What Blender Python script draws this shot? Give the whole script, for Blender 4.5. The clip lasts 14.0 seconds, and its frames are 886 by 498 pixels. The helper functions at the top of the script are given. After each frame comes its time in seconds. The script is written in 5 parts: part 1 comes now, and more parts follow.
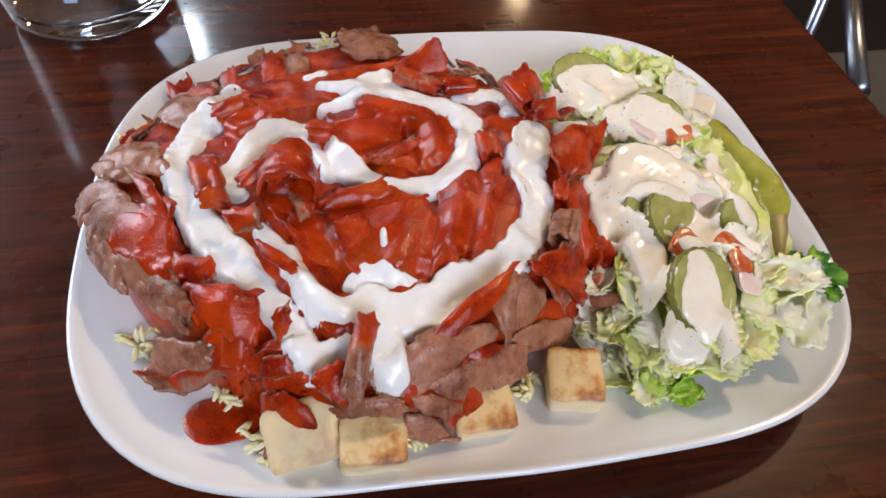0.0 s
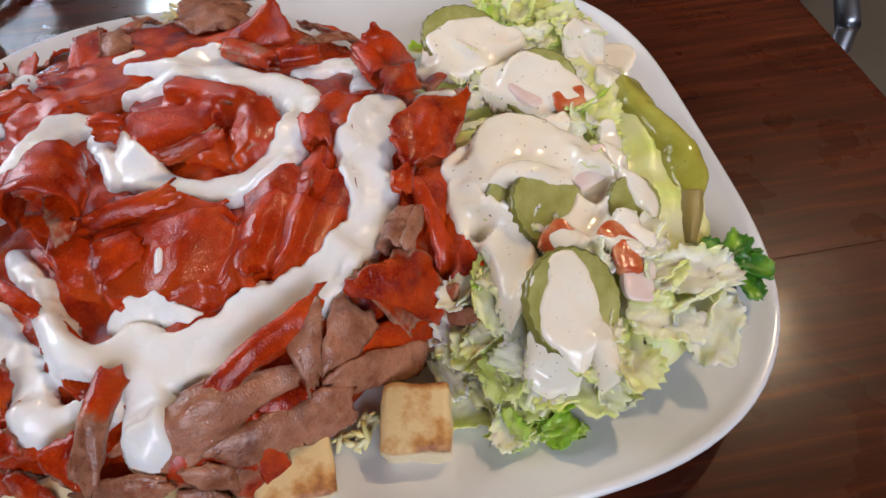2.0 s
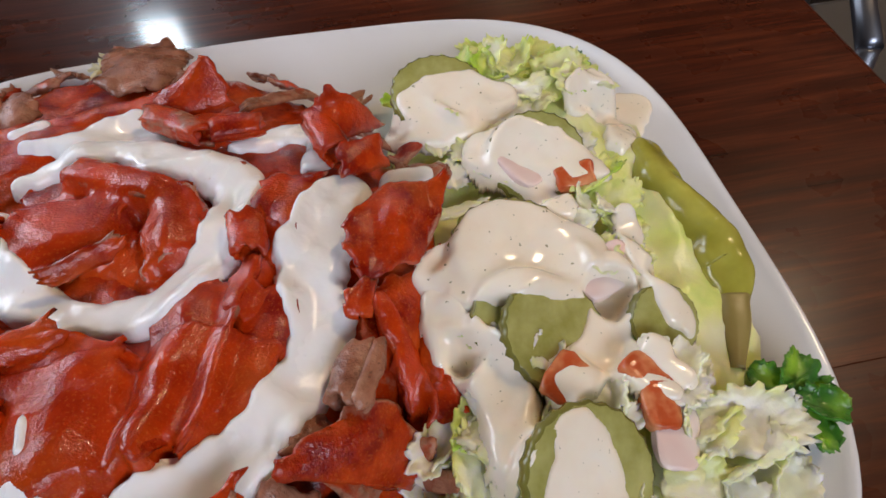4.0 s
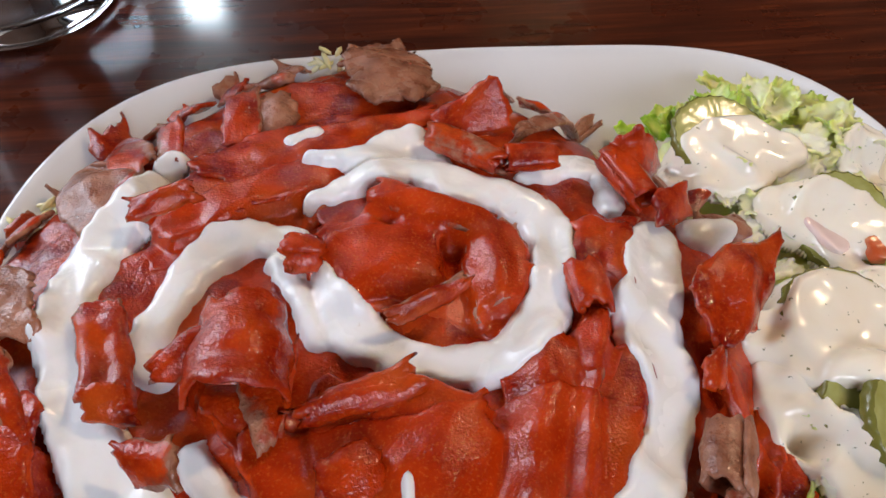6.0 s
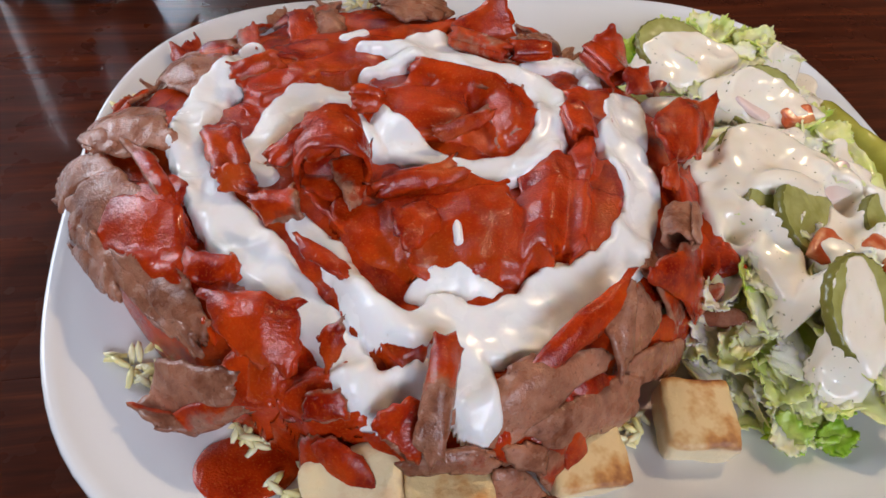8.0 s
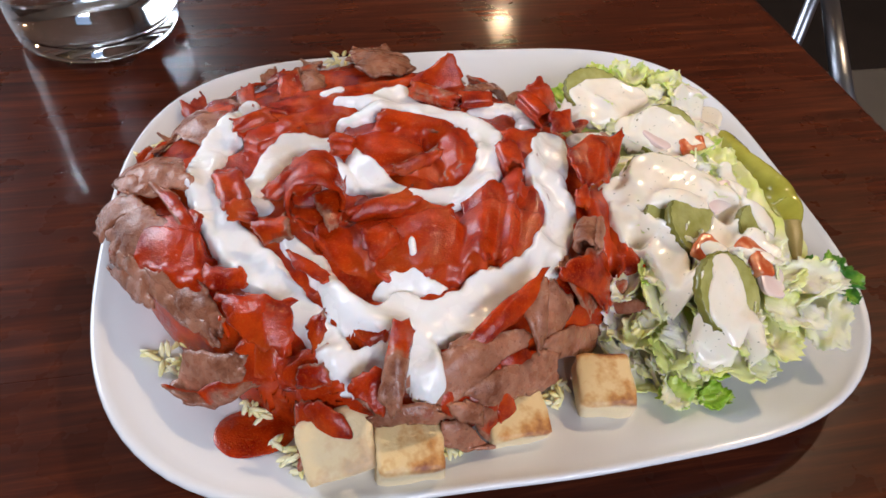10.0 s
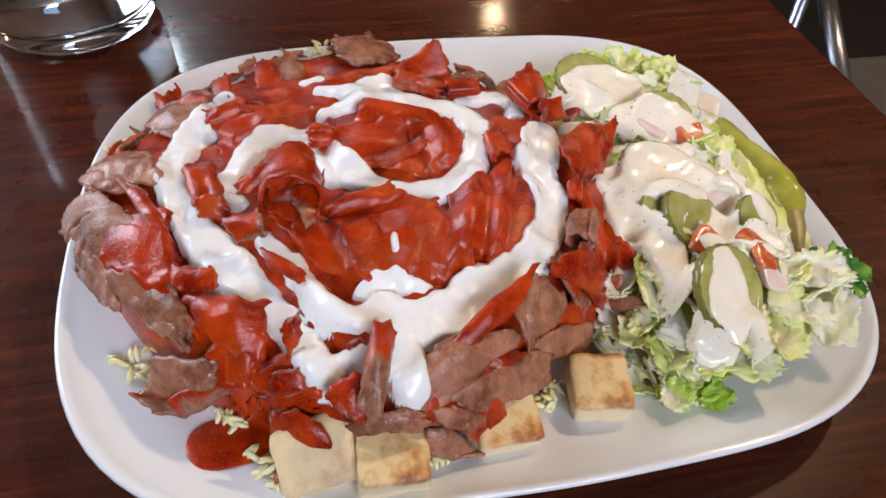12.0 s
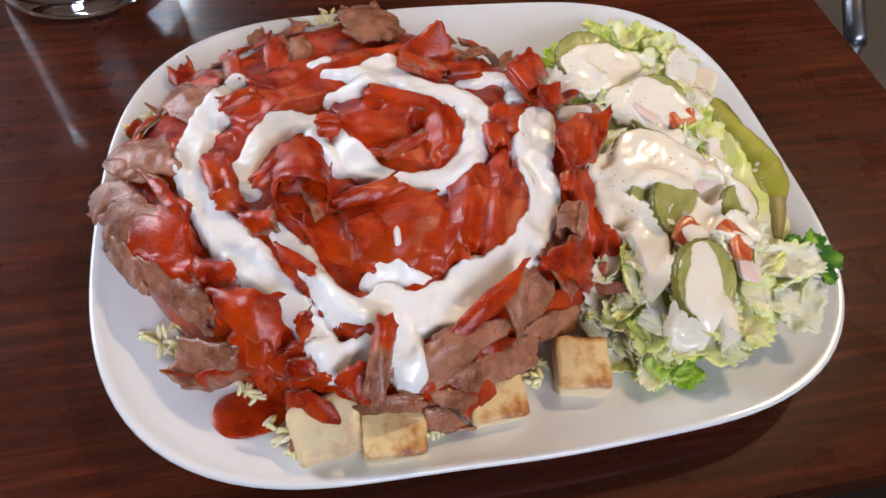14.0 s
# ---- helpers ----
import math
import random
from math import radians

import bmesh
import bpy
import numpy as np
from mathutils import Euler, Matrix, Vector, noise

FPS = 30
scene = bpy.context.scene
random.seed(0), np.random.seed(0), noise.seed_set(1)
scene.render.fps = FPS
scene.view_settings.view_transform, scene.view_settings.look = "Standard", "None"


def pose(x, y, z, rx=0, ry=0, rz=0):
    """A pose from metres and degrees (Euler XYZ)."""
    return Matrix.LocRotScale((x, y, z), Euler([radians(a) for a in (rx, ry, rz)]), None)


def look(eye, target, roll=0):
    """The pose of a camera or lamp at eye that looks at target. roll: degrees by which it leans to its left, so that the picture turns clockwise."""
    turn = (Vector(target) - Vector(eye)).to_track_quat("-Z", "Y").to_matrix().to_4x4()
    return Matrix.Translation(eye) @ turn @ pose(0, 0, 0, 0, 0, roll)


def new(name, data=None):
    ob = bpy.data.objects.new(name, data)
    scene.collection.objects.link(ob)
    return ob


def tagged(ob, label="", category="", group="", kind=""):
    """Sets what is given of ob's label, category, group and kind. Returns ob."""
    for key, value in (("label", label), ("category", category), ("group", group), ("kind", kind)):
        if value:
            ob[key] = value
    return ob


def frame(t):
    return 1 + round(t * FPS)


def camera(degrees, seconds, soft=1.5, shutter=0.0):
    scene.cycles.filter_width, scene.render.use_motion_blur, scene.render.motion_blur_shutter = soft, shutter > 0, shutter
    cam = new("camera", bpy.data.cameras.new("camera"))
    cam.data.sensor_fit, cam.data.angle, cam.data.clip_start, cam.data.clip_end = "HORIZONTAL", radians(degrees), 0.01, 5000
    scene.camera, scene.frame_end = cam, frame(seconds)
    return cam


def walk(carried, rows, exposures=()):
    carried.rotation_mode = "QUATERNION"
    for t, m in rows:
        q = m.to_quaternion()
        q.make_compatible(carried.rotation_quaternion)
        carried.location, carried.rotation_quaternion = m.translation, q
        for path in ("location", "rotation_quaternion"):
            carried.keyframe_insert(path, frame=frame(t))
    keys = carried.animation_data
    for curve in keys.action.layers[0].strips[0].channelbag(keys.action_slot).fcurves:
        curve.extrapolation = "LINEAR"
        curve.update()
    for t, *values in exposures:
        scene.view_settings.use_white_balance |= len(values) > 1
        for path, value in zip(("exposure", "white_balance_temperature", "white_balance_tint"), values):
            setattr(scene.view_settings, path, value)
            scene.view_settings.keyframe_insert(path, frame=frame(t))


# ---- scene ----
import collections

cam = camera(67.26, 14.0, soft=1.6)
# seconds, x, y, z, yaw, pitch, roll
ROWS = [
    (0.0, -0.06273, -0.23730, 0.27255, -12.255, -50.158, 4.349),
    (0.5, -0.05857, -0.21605, 0.25462, -11.715, -51.775, 3.896),
    (1.0, -0.03946, -0.20342, 0.24214, -11.299, -53.603, 3.203),
    (1.5, -0.01155, -0.20245, 0.23884, -9.795, -53.624, 0.173),
    (2.0, 0.02036, -0.20053, 0.23763, -9.467, -53.044, -1.497),
    (2.2, 0.03511, -0.19629, 0.23479, -9.145, -53.397, -2.644),
    (4.3, 0.04012, -0.13240, 0.21216, -9.547, -51.893, -2.457),
    (4.5, 0.03019, -0.12784, 0.21554, -10.020, -52.212, -1.387),
    (5.0, 0.00252, -0.11768, 0.22280, -11.601, -52.956, 1.976),
    (5.5, -0.02246, -0.10392, 0.22115, -9.543, -54.136, 1.835),
    (6.0, -0.05231, -0.10315, 0.21740, -9.803, -53.677, 3.496),
    (6.5, -0.07153, -0.11924, 0.20749, -10.059, -53.455, 4.089),
    (7.0, -0.08327, -0.14320, 0.20360, -10.545, -53.501, 5.005),
    (7.5, -0.08547, -0.16540, 0.20686, -11.330, -52.443, 5.196),
    (8.0, -0.08616, -0.19304, 0.22270, -13.737, -50.138, 6.508),
    (8.2, -0.08732, -0.20554, 0.23516, -14.336, -49.837, 6.187),
    (10.3, -0.07933, -0.24117, 0.26791, -14.021, -47.590, 4.357),
    (10.5, -0.07818, -0.24131, 0.26659, -14.094, -47.533, 4.191),
    (11.0, -0.07792, -0.24077, 0.26698, -14.322, -47.564, 4.396),
    (11.5, -0.07841, -0.24093, 0.26740, -14.490, -47.367, 4.357),
    (12.0, -0.07449, -0.23128, 0.25649, -14.556, -48.161, 4.420),
    (12.5, -0.07432, -0.20957, 0.23910, -14.853, -50.550, 5.080),
    (13.0, -0.07301, -0.20877, 0.26317, -14.635, -52.823, 5.625),
    (13.5, -0.07220, -0.20884, 0.27794, -14.302, -55.176, 5.500),
    (14.0, -0.07065, -0.22174, 0.29293, -14.367, -55.217, 4.981),
]
walk(cam, [(t, pose(x, y, z, 0, 0, yaw) @ pose(0, 0, 0, 90 + pitch, 0, 0) @ pose(0, 0, 0, 0, 0, roll)) for t, x, y, z, yaw, pitch, roll in ROWS], exposures=((0.0, 0.08), (1.0, -0.04), (2.0, -0.1), (4.5, -0.28), (5.5, -0.12), (6.5, -0.1), (7.5, -0.16), (8.2, -0.06), (10.3, 0.13), (12.0, 0.11), (14.0, 0.06)))

# ---- light ----
world = bpy.data.worlds.new("daylight")
scene.world = world
world.use_nodes = True
sky = world.node_tree.nodes.new("ShaderNodeTexSky")
sky.sky_type, sky.sun_disc, sky.sun_elevation, sky.sun_rotation = "NISHITA", False, radians(40), radians(-60)
world.node_tree.links.new(sky.outputs[0], world.node_tree.nodes["Background"].inputs[0])
world.node_tree.nodes["Background"].inputs[1].default_value = 0.12


def area(name, x, y, z, target, w, h, power, color):
    d = bpy.data.lights.new(name, "AREA")
    d.shape, d.size, d.size_y, d.energy, d.color = "RECTANGLE", w, h, power, color
    ob = new(name, d)
    ob.matrix_world = look((x, y, z), target)
    return ob


area("window_light", -1.79, 1.5, 0.95, (0.0, 1.5, 0.95), 1.9, 1.2, 64, (0.78, 0.85, 1.0))
# added fill from behind the camera, to brighten the near side of the plate
area("window_light", 0.35, -2.19, 1.4, (0.2, 0.0, 0.6), 1.5, 1.0, 54, (0.81, 0.85, 1.0))
# small added light ahead, mirrored in the varnish to lift the far table
area("window_light", -0.87, 3.19, 1.9, (-0.87, 0.0, 1.9), 0.2, 0.28, 12, (0.77, 0.89, 1.0))
for lx, ly, lz, power in ((1.35, 0.85, 2.03, 120), (0.98, 3.1, 1.65, 8)):
    d = bpy.data.lights.new("lamp_light", "POINT")
    d.energy, d.color, d.shadow_soft_size = power, (1.0, 0.74, 0.48), 0.05
    new("lamp_light", d).location = (lx, ly, lz)

# ---- materials ----
M = {}


class Nodes:
    """A short way to write a node material."""

    def __init__(self, name):
        self.m = bpy.data.materials.new(name)
        self.m.use_nodes = True
        self.t = self.m.node_tree
        self.b = self.t.nodes["Principled BSDF"]
        self.co = self.t.nodes.new("ShaderNodeTexCoord").outputs["Object"]
        M[name] = self.m

    def put(self, key, value):
        s = self.b.inputs[key]
        if isinstance(value, bpy.types.NodeSocket):
            self.t.links.new(value, s)
        else:
            s.default_value = (*value, 1) if isinstance(value, tuple) and len(value) == 3 and s.type == "RGBA" else value
        return self

    def noise(self, scale, detail=4, rough=0.55, stretch=None, distortion=0.0):
        n = self.t.nodes.new("ShaderNodeTexNoise")
        n.inputs["Scale"].default_value, n.inputs["Detail"].default_value = scale, detail
        n.inputs["Roughness"].default_value, n.inputs["Distortion"].default_value = rough, distortion
        co = self.co
        if stretch:
            mp = self.t.nodes.new("ShaderNodeMapping")
            mp.inputs["Scale"].default_value = stretch
            self.t.links.new(co, mp.inputs[0])
            co = mp.outputs[0]
        self.t.links.new(co, n.inputs["Vector"])
        return n.outputs["Fac"]

    def ramp(self, fac, *stops):
        r = self.t.nodes.new("ShaderNodeValToRGB")
        e = r.color_ramp.elements
        while len(e) < len(stops):
            e.new(0.5)
        for q, (p, c) in zip(e, stops):
            q.position, q.color = p, (*c, 1) if isinstance(c, tuple) else (c, c, c, 1)
        self.t.links.new(fac, r.inputs[0])
        return r.outputs[0]

    def mix(self, fac, a, b, blend="MIX"):
        x = self.t.nodes.new("ShaderNodeMix")
        x.data_type, x.blend_type = "RGBA", blend
        for key, v in ((0, fac), (6, a), (7, b)):
            s = x.inputs[key]
            if isinstance(v, bpy.types.NodeSocket):
                self.t.links.new(v, s)
            else:
                s.default_value = (*v, 1) if isinstance(v, tuple) else v
        return x.outputs[2]

    def math(self, op, a, b):
        x = self.t.nodes.new("ShaderNodeMath")
        x.operation = op
        for k, v in enumerate((a, b)):
            if isinstance(v, bpy.types.NodeSocket):
                self.t.links.new(v, x.inputs[k])
            else:
                x.inputs[k].default_value = v
        return x.outputs[0]

    def attr(self, name):
        a = self.t.nodes.new("ShaderNodeAttribute")
        a.attribute_name = name
        return a.outputs["Fac"]

    def rand(self):
        return self.t.nodes.new("ShaderNodeObjectInfo").outputs["Random"]

    def island(self):
        return self.t.nodes.new("ShaderNodeNewGeometry").outputs["Random Per Island"]

    def bump(self, height, strength, dist):
        b = self.t.nodes.new("ShaderNodeBump")
        b.inputs["Strength"].default_value, b.inputs["Distance"].default_value = strength, dist
        self.t.links.new(height, b.inputs["Height"])
        self.put("Normal", b.outputs[0])
        return self


def plain(name, color, rough=0.5, **more):
    n = Nodes(name)
    n.put("Base Color", color).put("Roughness", rough)
    for k, v in more.items():
        n.put(k.replace("_", " "), v)
    return n


# doner meat, more or less covered with red chilli sauce by the attribute 'sauce'
n = Nodes("meat")
flesh = n.mix(n.ramp(n.noise(60, 6, 0.65), (0.36, 0.0), (0.64, 1.0)), (0.16, 0.046, 0.020), (0.43, 0.175, 0.10))
flesh = n.mix(n.ramp(n.noise(260, 3), (0.45, 0.0), (0.75, 0.6)), flesh, (0.46, 0.23, 0.14))
flesh = n.mix(n.ramp(n.noise(650, 2), (0.64, 0.0), (0.72, 0.7)), flesh, (0.10, 0.03, 0.012))
red = n.mix(n.ramp(n.noise(75, 6, 0.65), (0.36, 0.0), (0.64, 1.0)), (0.21, 0.006, 0.0006), (0.55, 0.046, 0.003))
red = n.mix(n.ramp(n.noise(38, 3), (0.52, 0.0), (0.74, 0.6)), red, (0.46, 0.085, 0.008))
red = n.mix(n.ramp(n.noise(1100, 2), (0.56, 0.0), (0.70, 0.35)), red, (0.55, 0.12, 0.02))
cover = n.math("ADD", n.attr("sauce"), n.math("MULTIPLY", n.math("SUBTRACT", n.noise(80, 5, 0.6), 0.5), 1.3))
cov = n.ramp(cover, (0.42, 0.0), (0.58, 1.0))
n.put("Base Color", n.mix(cov, flesh, red))
n.put("Roughness", n.mix(cov, n.ramp(n.noise(130, 3), (0.3, 0.18), (0.7, 0.38)), n.ramp(n.noise(130, 3), (0.3, 0.10), (0.7, 0.24))))
n.put("Specular IOR Level", 0.45)
n.put("Subsurface Weight", 0.03).put("Subsurface Radius", (0.004, 0.0006, 0.0003)).put("Subsurface Scale", 1.0)
n.bump(n.math("ADD", n.math("ADD", n.math("MULTIPLY", n.noise(430, 3, 0.65), 0.36), n.math("MULTIPLY", n.noise(1300, 2, 0.5), 0.22)), n.math("MULTIPLY", n.noise(110, 4, 0.6), 0.5)), 0.65, 0.0016)

n = Nodes("chilli_sauce")
c = n.mix(n.ramp(n.noise(55, 5, 0.6), (0.32, 0.0), (0.66, 1.0)), (0.23, 0.007, 0.0006), (0.55, 0.045, 0.003))
c = n.mix(n.ramp(n.noise(24, 3), (0.52, 0.0), (0.72, 0.6)), c, (0.47, 0.085, 0.008))
c = n.mix(n.ramp(n.noise(1200, 2), (0.56, 0.0), (0.70, 0.4)), c, (0.58, 0.13, 0.02))
n.put("Base Color", c).put("Roughness", n.ramp(n.noise(60, 3), (0.3, 0.09), (0.7, 0.22))).put("Specular IOR Level", 0.45)
n.bump(n.math("ADD", n.math("MULTIPLY", n.noise(1300, 2, 0.5), 0.30), n.math("ADD", n.math("MULTIPLY", n.noise(520, 3), 0.30), n.math("MULTIPLY", n.noise(120, 3), 0.4))), 0.6, 0.0013)

n = Nodes("garlic_sauce")
c = n.mix(n.ramp(n.noise(45, 4), (0.35, 0.0), (0.75, 1.0)), (0.90, 0.89, 0.87), (0.87, 0.85, 0.82))
c = n.mix(n.ramp(n.noise(420, 2), (0.73, 0.0), (0.80, 0.4)), c, (0.55, 0.45, 0.36))
c = n.mix(n.ramp(n.noise(34, 3), (0.66, 0.0), (0.76, 0.35)), c, (0.80, 0.42, 0.25))
n.put("Base Color", c).put("Roughness", n.ramp(n.noise(50, 3), (0.3, 0.16), (0.7, 0.34)))
n.put("Subsurface Weight", 0.15).put("Subsurface Radius", (0.003, 0.002, 0.0015)).put("Subsurface Scale", 1.0)
n.bump(n.math("ADD", n.noise(75, 3), n.math("MULTIPLY", n.noise(380, 2), 0.12)), 0.4, 0.002)

n = Nodes("salad_dressing")
c = n.mix(n.ramp(n.noise(60, 4), (0.35, 0.0), (0.75, 1.0)), (0.92, 0.84, 0.70), (0.88, 0.76, 0.58))
c = n.mix(n.ramp(n.noise(500, 2), (0.69, 0.0), (0.73, 0.9)), c, (0.22, 0.20, 0.08))
n.put("Base Color", c).put("Roughness", 0.14)
n.put("Subsurface Weight", 0.15).put("Subsurface Radius", (0.003, 0.002, 0.0012)).put("Subsurface Scale", 1.0)
n.bump(n.noise(140, 3), 0.10, 0.0014)

n = Nodes("porcelain")
n.put("Base Color", n.mix(n.noise(12, 3), (0.80, 0.80, 0.80), (0.76, 0.76, 0.77))).put("Roughness", n.ramp(n.noise(30, 4), (0.3, 0.10), (0.8, 0.22)))
n.put("Coat Weight", 0.3).put("Coat Roughness", 0.05)

n = Nodes("table_wood")
grain = n.noise(1.0, 7, 0.62, (9, 160, 40), 0.6)
fineg = n.noise(1.0, 5, 0.7, (40, 900, 200))
c = n.ramp(grain, (0.28, (0.014, 0.0024, 0.0008)), (0.5, (0.062, 0.010, 0.003)), (0.72, (0.15, 0.030, 0.008)))
c = n.mix(n.ramp(fineg, (0.46, 0.0), (0.64, 0.6)), c, (0.035, 0.008, 0.003))
c = n.mix(n.math("MULTIPLY", n.rand(), 0.35), c, (0.045, 0.014, 0.008))
n.put("Base Color", c).put("Roughness", n.ramp(n.noise(25, 4), (0.3, 0.22), (0.75, 0.38)))
n.put("Coat Weight", 0.42).put("Coat Roughness", 0.10).put("Specular IOR Level", 0.10)
n.bump(fineg, 0.10, 0.0006)

n = Nodes("dark_gap")
n.put("Base Color", n.mix(n.noise(60), (0.015, 0.006, 0.004), (0.03, 0.012, 0.008))).put("Roughness", 0.6)

n = Nodes("glass")
n.put("Base Color", (0.97, 0.98, 0.98)).put("Roughness", 0.02).put("Transmission Weight", 1.0).put("IOR", 1.47)
n = Nodes("water")
n.put("Base Color", (0.98, 0.99, 1.0)).put("Roughness", 0.0).put("Transmission Weight", 1.0).put("IOR", 1.33)

n = Nodes("rice")
n.put("Base Color", n.mix(n.island(), (0.80, 0.70, 0.28), (0.86, 0.80, 0.52))).put("Roughness", 0.35)
n.put("Subsurface Weight", 0.2).put("Subsurface Radius", (0.002, 0.0015, 0.0008)).put("Subsurface Scale", 1.0)

n = Nodes("bread_crust")
toast = n.ramp(n.noise(55, 4, 0.6), (0.46, (0.78, 0.57, 0.28)), (0.56, (0.60, 0.28, 0.08)), (0.66, (0.26, 0.07, 0.02)))
c = n.mix(n.attr("toast"), (0.80, 0.66, 0.42), toast)
n.put("Base Color", c).put("Roughness", 0.5).put("Subsurface Weight", 0.08).put("Subsurface Radius", (0.003, 0.002, 0.001)).put("Subsurface Scale", 1.0)
n.bump(n.math("ADD", n.noise(90, 4), n.math("MULTIPLY", n.noise(600, 3), 0.5)), 0.45, 0.0016)

n = Nodes("lettuce")
g = n.attr("green")
c = n.ramp(n.math("ADD", g, n.math("MULTIPLY", n.math("SUBTRACT", n.noise(60, 4), 0.5), 0.5)), (0.05, (0.88, 0.87, 0.58)), (0.35, (0.78, 0.82, 0.27)), (0.65, (0.36, 0.58, 0.05)), (1.0, (0.035, 0.15, 0.012)))
n.put("Base Color", c).put("Roughness", 0.3).put("Subsurface Weight", 0.6).put("Subsurface Radius", (0.004, 0.005, 0.0015)).put("Subsurface Scale", 1.0)
n.bump(n.noise(180, 5, 0.6, (1, 1, 1)), 0.45, 0.0012)

n = Nodes("pickle_flesh")
n.put("Base Color", n.mix(n.ramp(n.noise(110, 4), (0.35, 0.0), (0.7, 1.0)), (0.30, 0.29, 0.07), (0.46, 0.44, 0.16))).put("Roughness", 0.18)
n.put("Subsurface Weight", 0.2).put("Subsurface Radius", (0.004, 0.004, 0.001)).put("Subsurface Scale", 1.0)
n.bump(n.noise(200, 3), 0.3, 0.001)
n = Nodes("pickle_skin")
n.put("Base Color", n.mix(n.noise(120, 3), (0.10, 0.10, 0.02), (0.24, 0.21, 0.04))).put("Roughness", 0.25)
n.bump(n.noise(320, 3), 0.4, 0.001)
n = Nodes("pepper")
n.put("Base Color", n.mix(n.ramp(n.noise(40, 4), (0.35, 0.0), (0.7, 1.0)), (0.30, 0.27, 0.03), (0.52, 0.48, 0.09))).put("Roughness", 0.18)
n.put("Subsurface Weight", 0.15).put("Subsurface Radius", (0.004, 0.004, 0.001)).put("Subsurface Scale", 1.0)
n.bump(n.noise(70, 3), 0.4, 0.002)
n = Nodes("pepper_stem")
n.put("Base Color", n.mix(n.noise(90, 3), (0.22, 0.16, 0.04), (0.36, 0.28, 0.09))).put("Roughness", 0.4)
n = Nodes("tomato")
n.put("Base Color", n.mix(n.ramp(n.noise(110, 3), (0.4, 0.0), (0.65, 1.0)), (0.50, 0.08, 0.02), (0.72, 0.30, 0.13))).put("Roughness", 0.2)
n.bump(n.noise(220, 3), 0.4, 0.001)
n = Nodes("onion")
n.put("Base Color", n.mix(n.ramp(n.noise(50, 3), (0.35, 0.0), (0.7, 1.0)), (0.78, 0.56, 0.50), (0.84, 0.74, 0.66))).put("Roughness", 0.25)
n.bump(n.noise(120, 3), 0.2, 0.001)
n = Nodes("onion_skin")
n.put("Base Color", n.mix(n.noise(90), (0.42, 0.06, 0.06), (0.55, 0.14, 0.12))).put("Roughness", 0.3)
n = Nodes("crisp_batter")
n.put("Base Color", n.mix(n.ramp(n.noise(120, 4), (0.35, 0.0), (0.7, 1.0)), (0.30, 0.13, 0.03), (0.58, 0.38, 0.12))).put("Roughness", 0.4)
n.bump(n.noise(330, 4), 0.6, 0.0015)

plain("chrome", (0.34, 0.36, 0.40), 0.32, Metallic=1.0)
n = Nodes("wall_paint")
n.put("Base Color", n.mix(n.noise(3, 4), (0.060, 0.030, 0.018), (0.085, 0.042, 0.026))).put("Roughness", 0.7)
n = Nodes("ceiling_paint")
n.put("Base Color", n.mix(n.noise(3, 4), (0.10, 0.075, 0.055), (0.13, 0.095, 0.07))).put("Roughness", 0.8)
n = Nodes("floor_tile")
n.put("Base Color", n.mix(n.noise(9, 5), (0.008, 0.006, 0.005), (0.018, 0.013, 0.011))).put("Roughness", 0.8).put("Specular IOR Level", 0.1)
n = Nodes("window_frame_paint")
n.put("Base Color", n.mix(n.noise(20, 4), (0.05, 0.045, 0.04), (0.08, 0.07, 0.06))).put("Roughness", 0.4)
n = Nodes("lamp_glow")
n.put("Base Color", (0.9, 0.8, 0.6)).put("Emission Color", (1.0, 0.66, 0.34)).put("Emission Strength", 30.0)

def part(name, bm, material, parent=None, label="", smooth=True):
    me = bpy.data.meshes.new(name)
    bm.to_mesh(me)
    bm.free()
    if smooth:
        for p in me.polygons:
            p.use_smooth = True
    me.materials.append(material)
    ob = new(name, me)
    if parent is not None:
        ob.parent = parent
    if label:
        ob["label"] = label
    return ob


def empty(name, label, category, group="", kind=""):
    return tagged(new(name), label, category, group, kind)


# ---- forms shared by the food ----
RC = (0.1764, 0.0195, -0.0112, -0.0029, 0.0007, -0.0058, -0.0020, -0.0006, 0.0002)


def rim_radius(th):
    c = math.cos
    return (RC[0] + RC[1] * c(2 * th) + RC[2] * c(4 * th) + RC[3] * c(6 * th) + RC[4] * c(8 * th) + RC[5] * c(th) + RC[6] * c(3 * th)
            + RC[7] * math.sin(2 * th) + RC[8] * math.sin(4 * th))


def plate_z(x, y):
    k = min(max((math.hypot(x, y) / rim_radius(math.atan2(y, x)) - 0.6) / 0.4, 0), 1)
    return 0.012 + 0.014 * k * k * (1.6 - 0.6 * k)


def heap_z(x, y):
    """The top of the meat, the salad or the plate, without its pieces."""
    r = (abs((x + 0.058) / 0.135) ** 1.6 + abs((y - 0.005) / 0.145) ** 1.6) ** 0.625
    a = 0.014 + (0.044 - 0.15 * max(0, y)) * (1 - r ** 8) if r < 1 else 0
    r = math.hypot((x - 0.1) / 0.072, (y + 0.012) / 0.122)
    b = 0.013 + 0.032 * (1 - r ** 6) if r < 1 else 0
    return max(a, b, plate_z(x, y))


def nz(x, y, z, f):
    return noise.noise(Vector((x * f, y * f, z)))


def grid_faces(bm, rows, closed=False):
    """Quads over rows of vertices."""
    for a, b in zip(rows, rows[1:]):
        n = len(a)
        for i in range(n if closed else n - 1):
            j = (i + 1) % n
            bm.faces.new((a[i], a[j], b[j], b[i]))


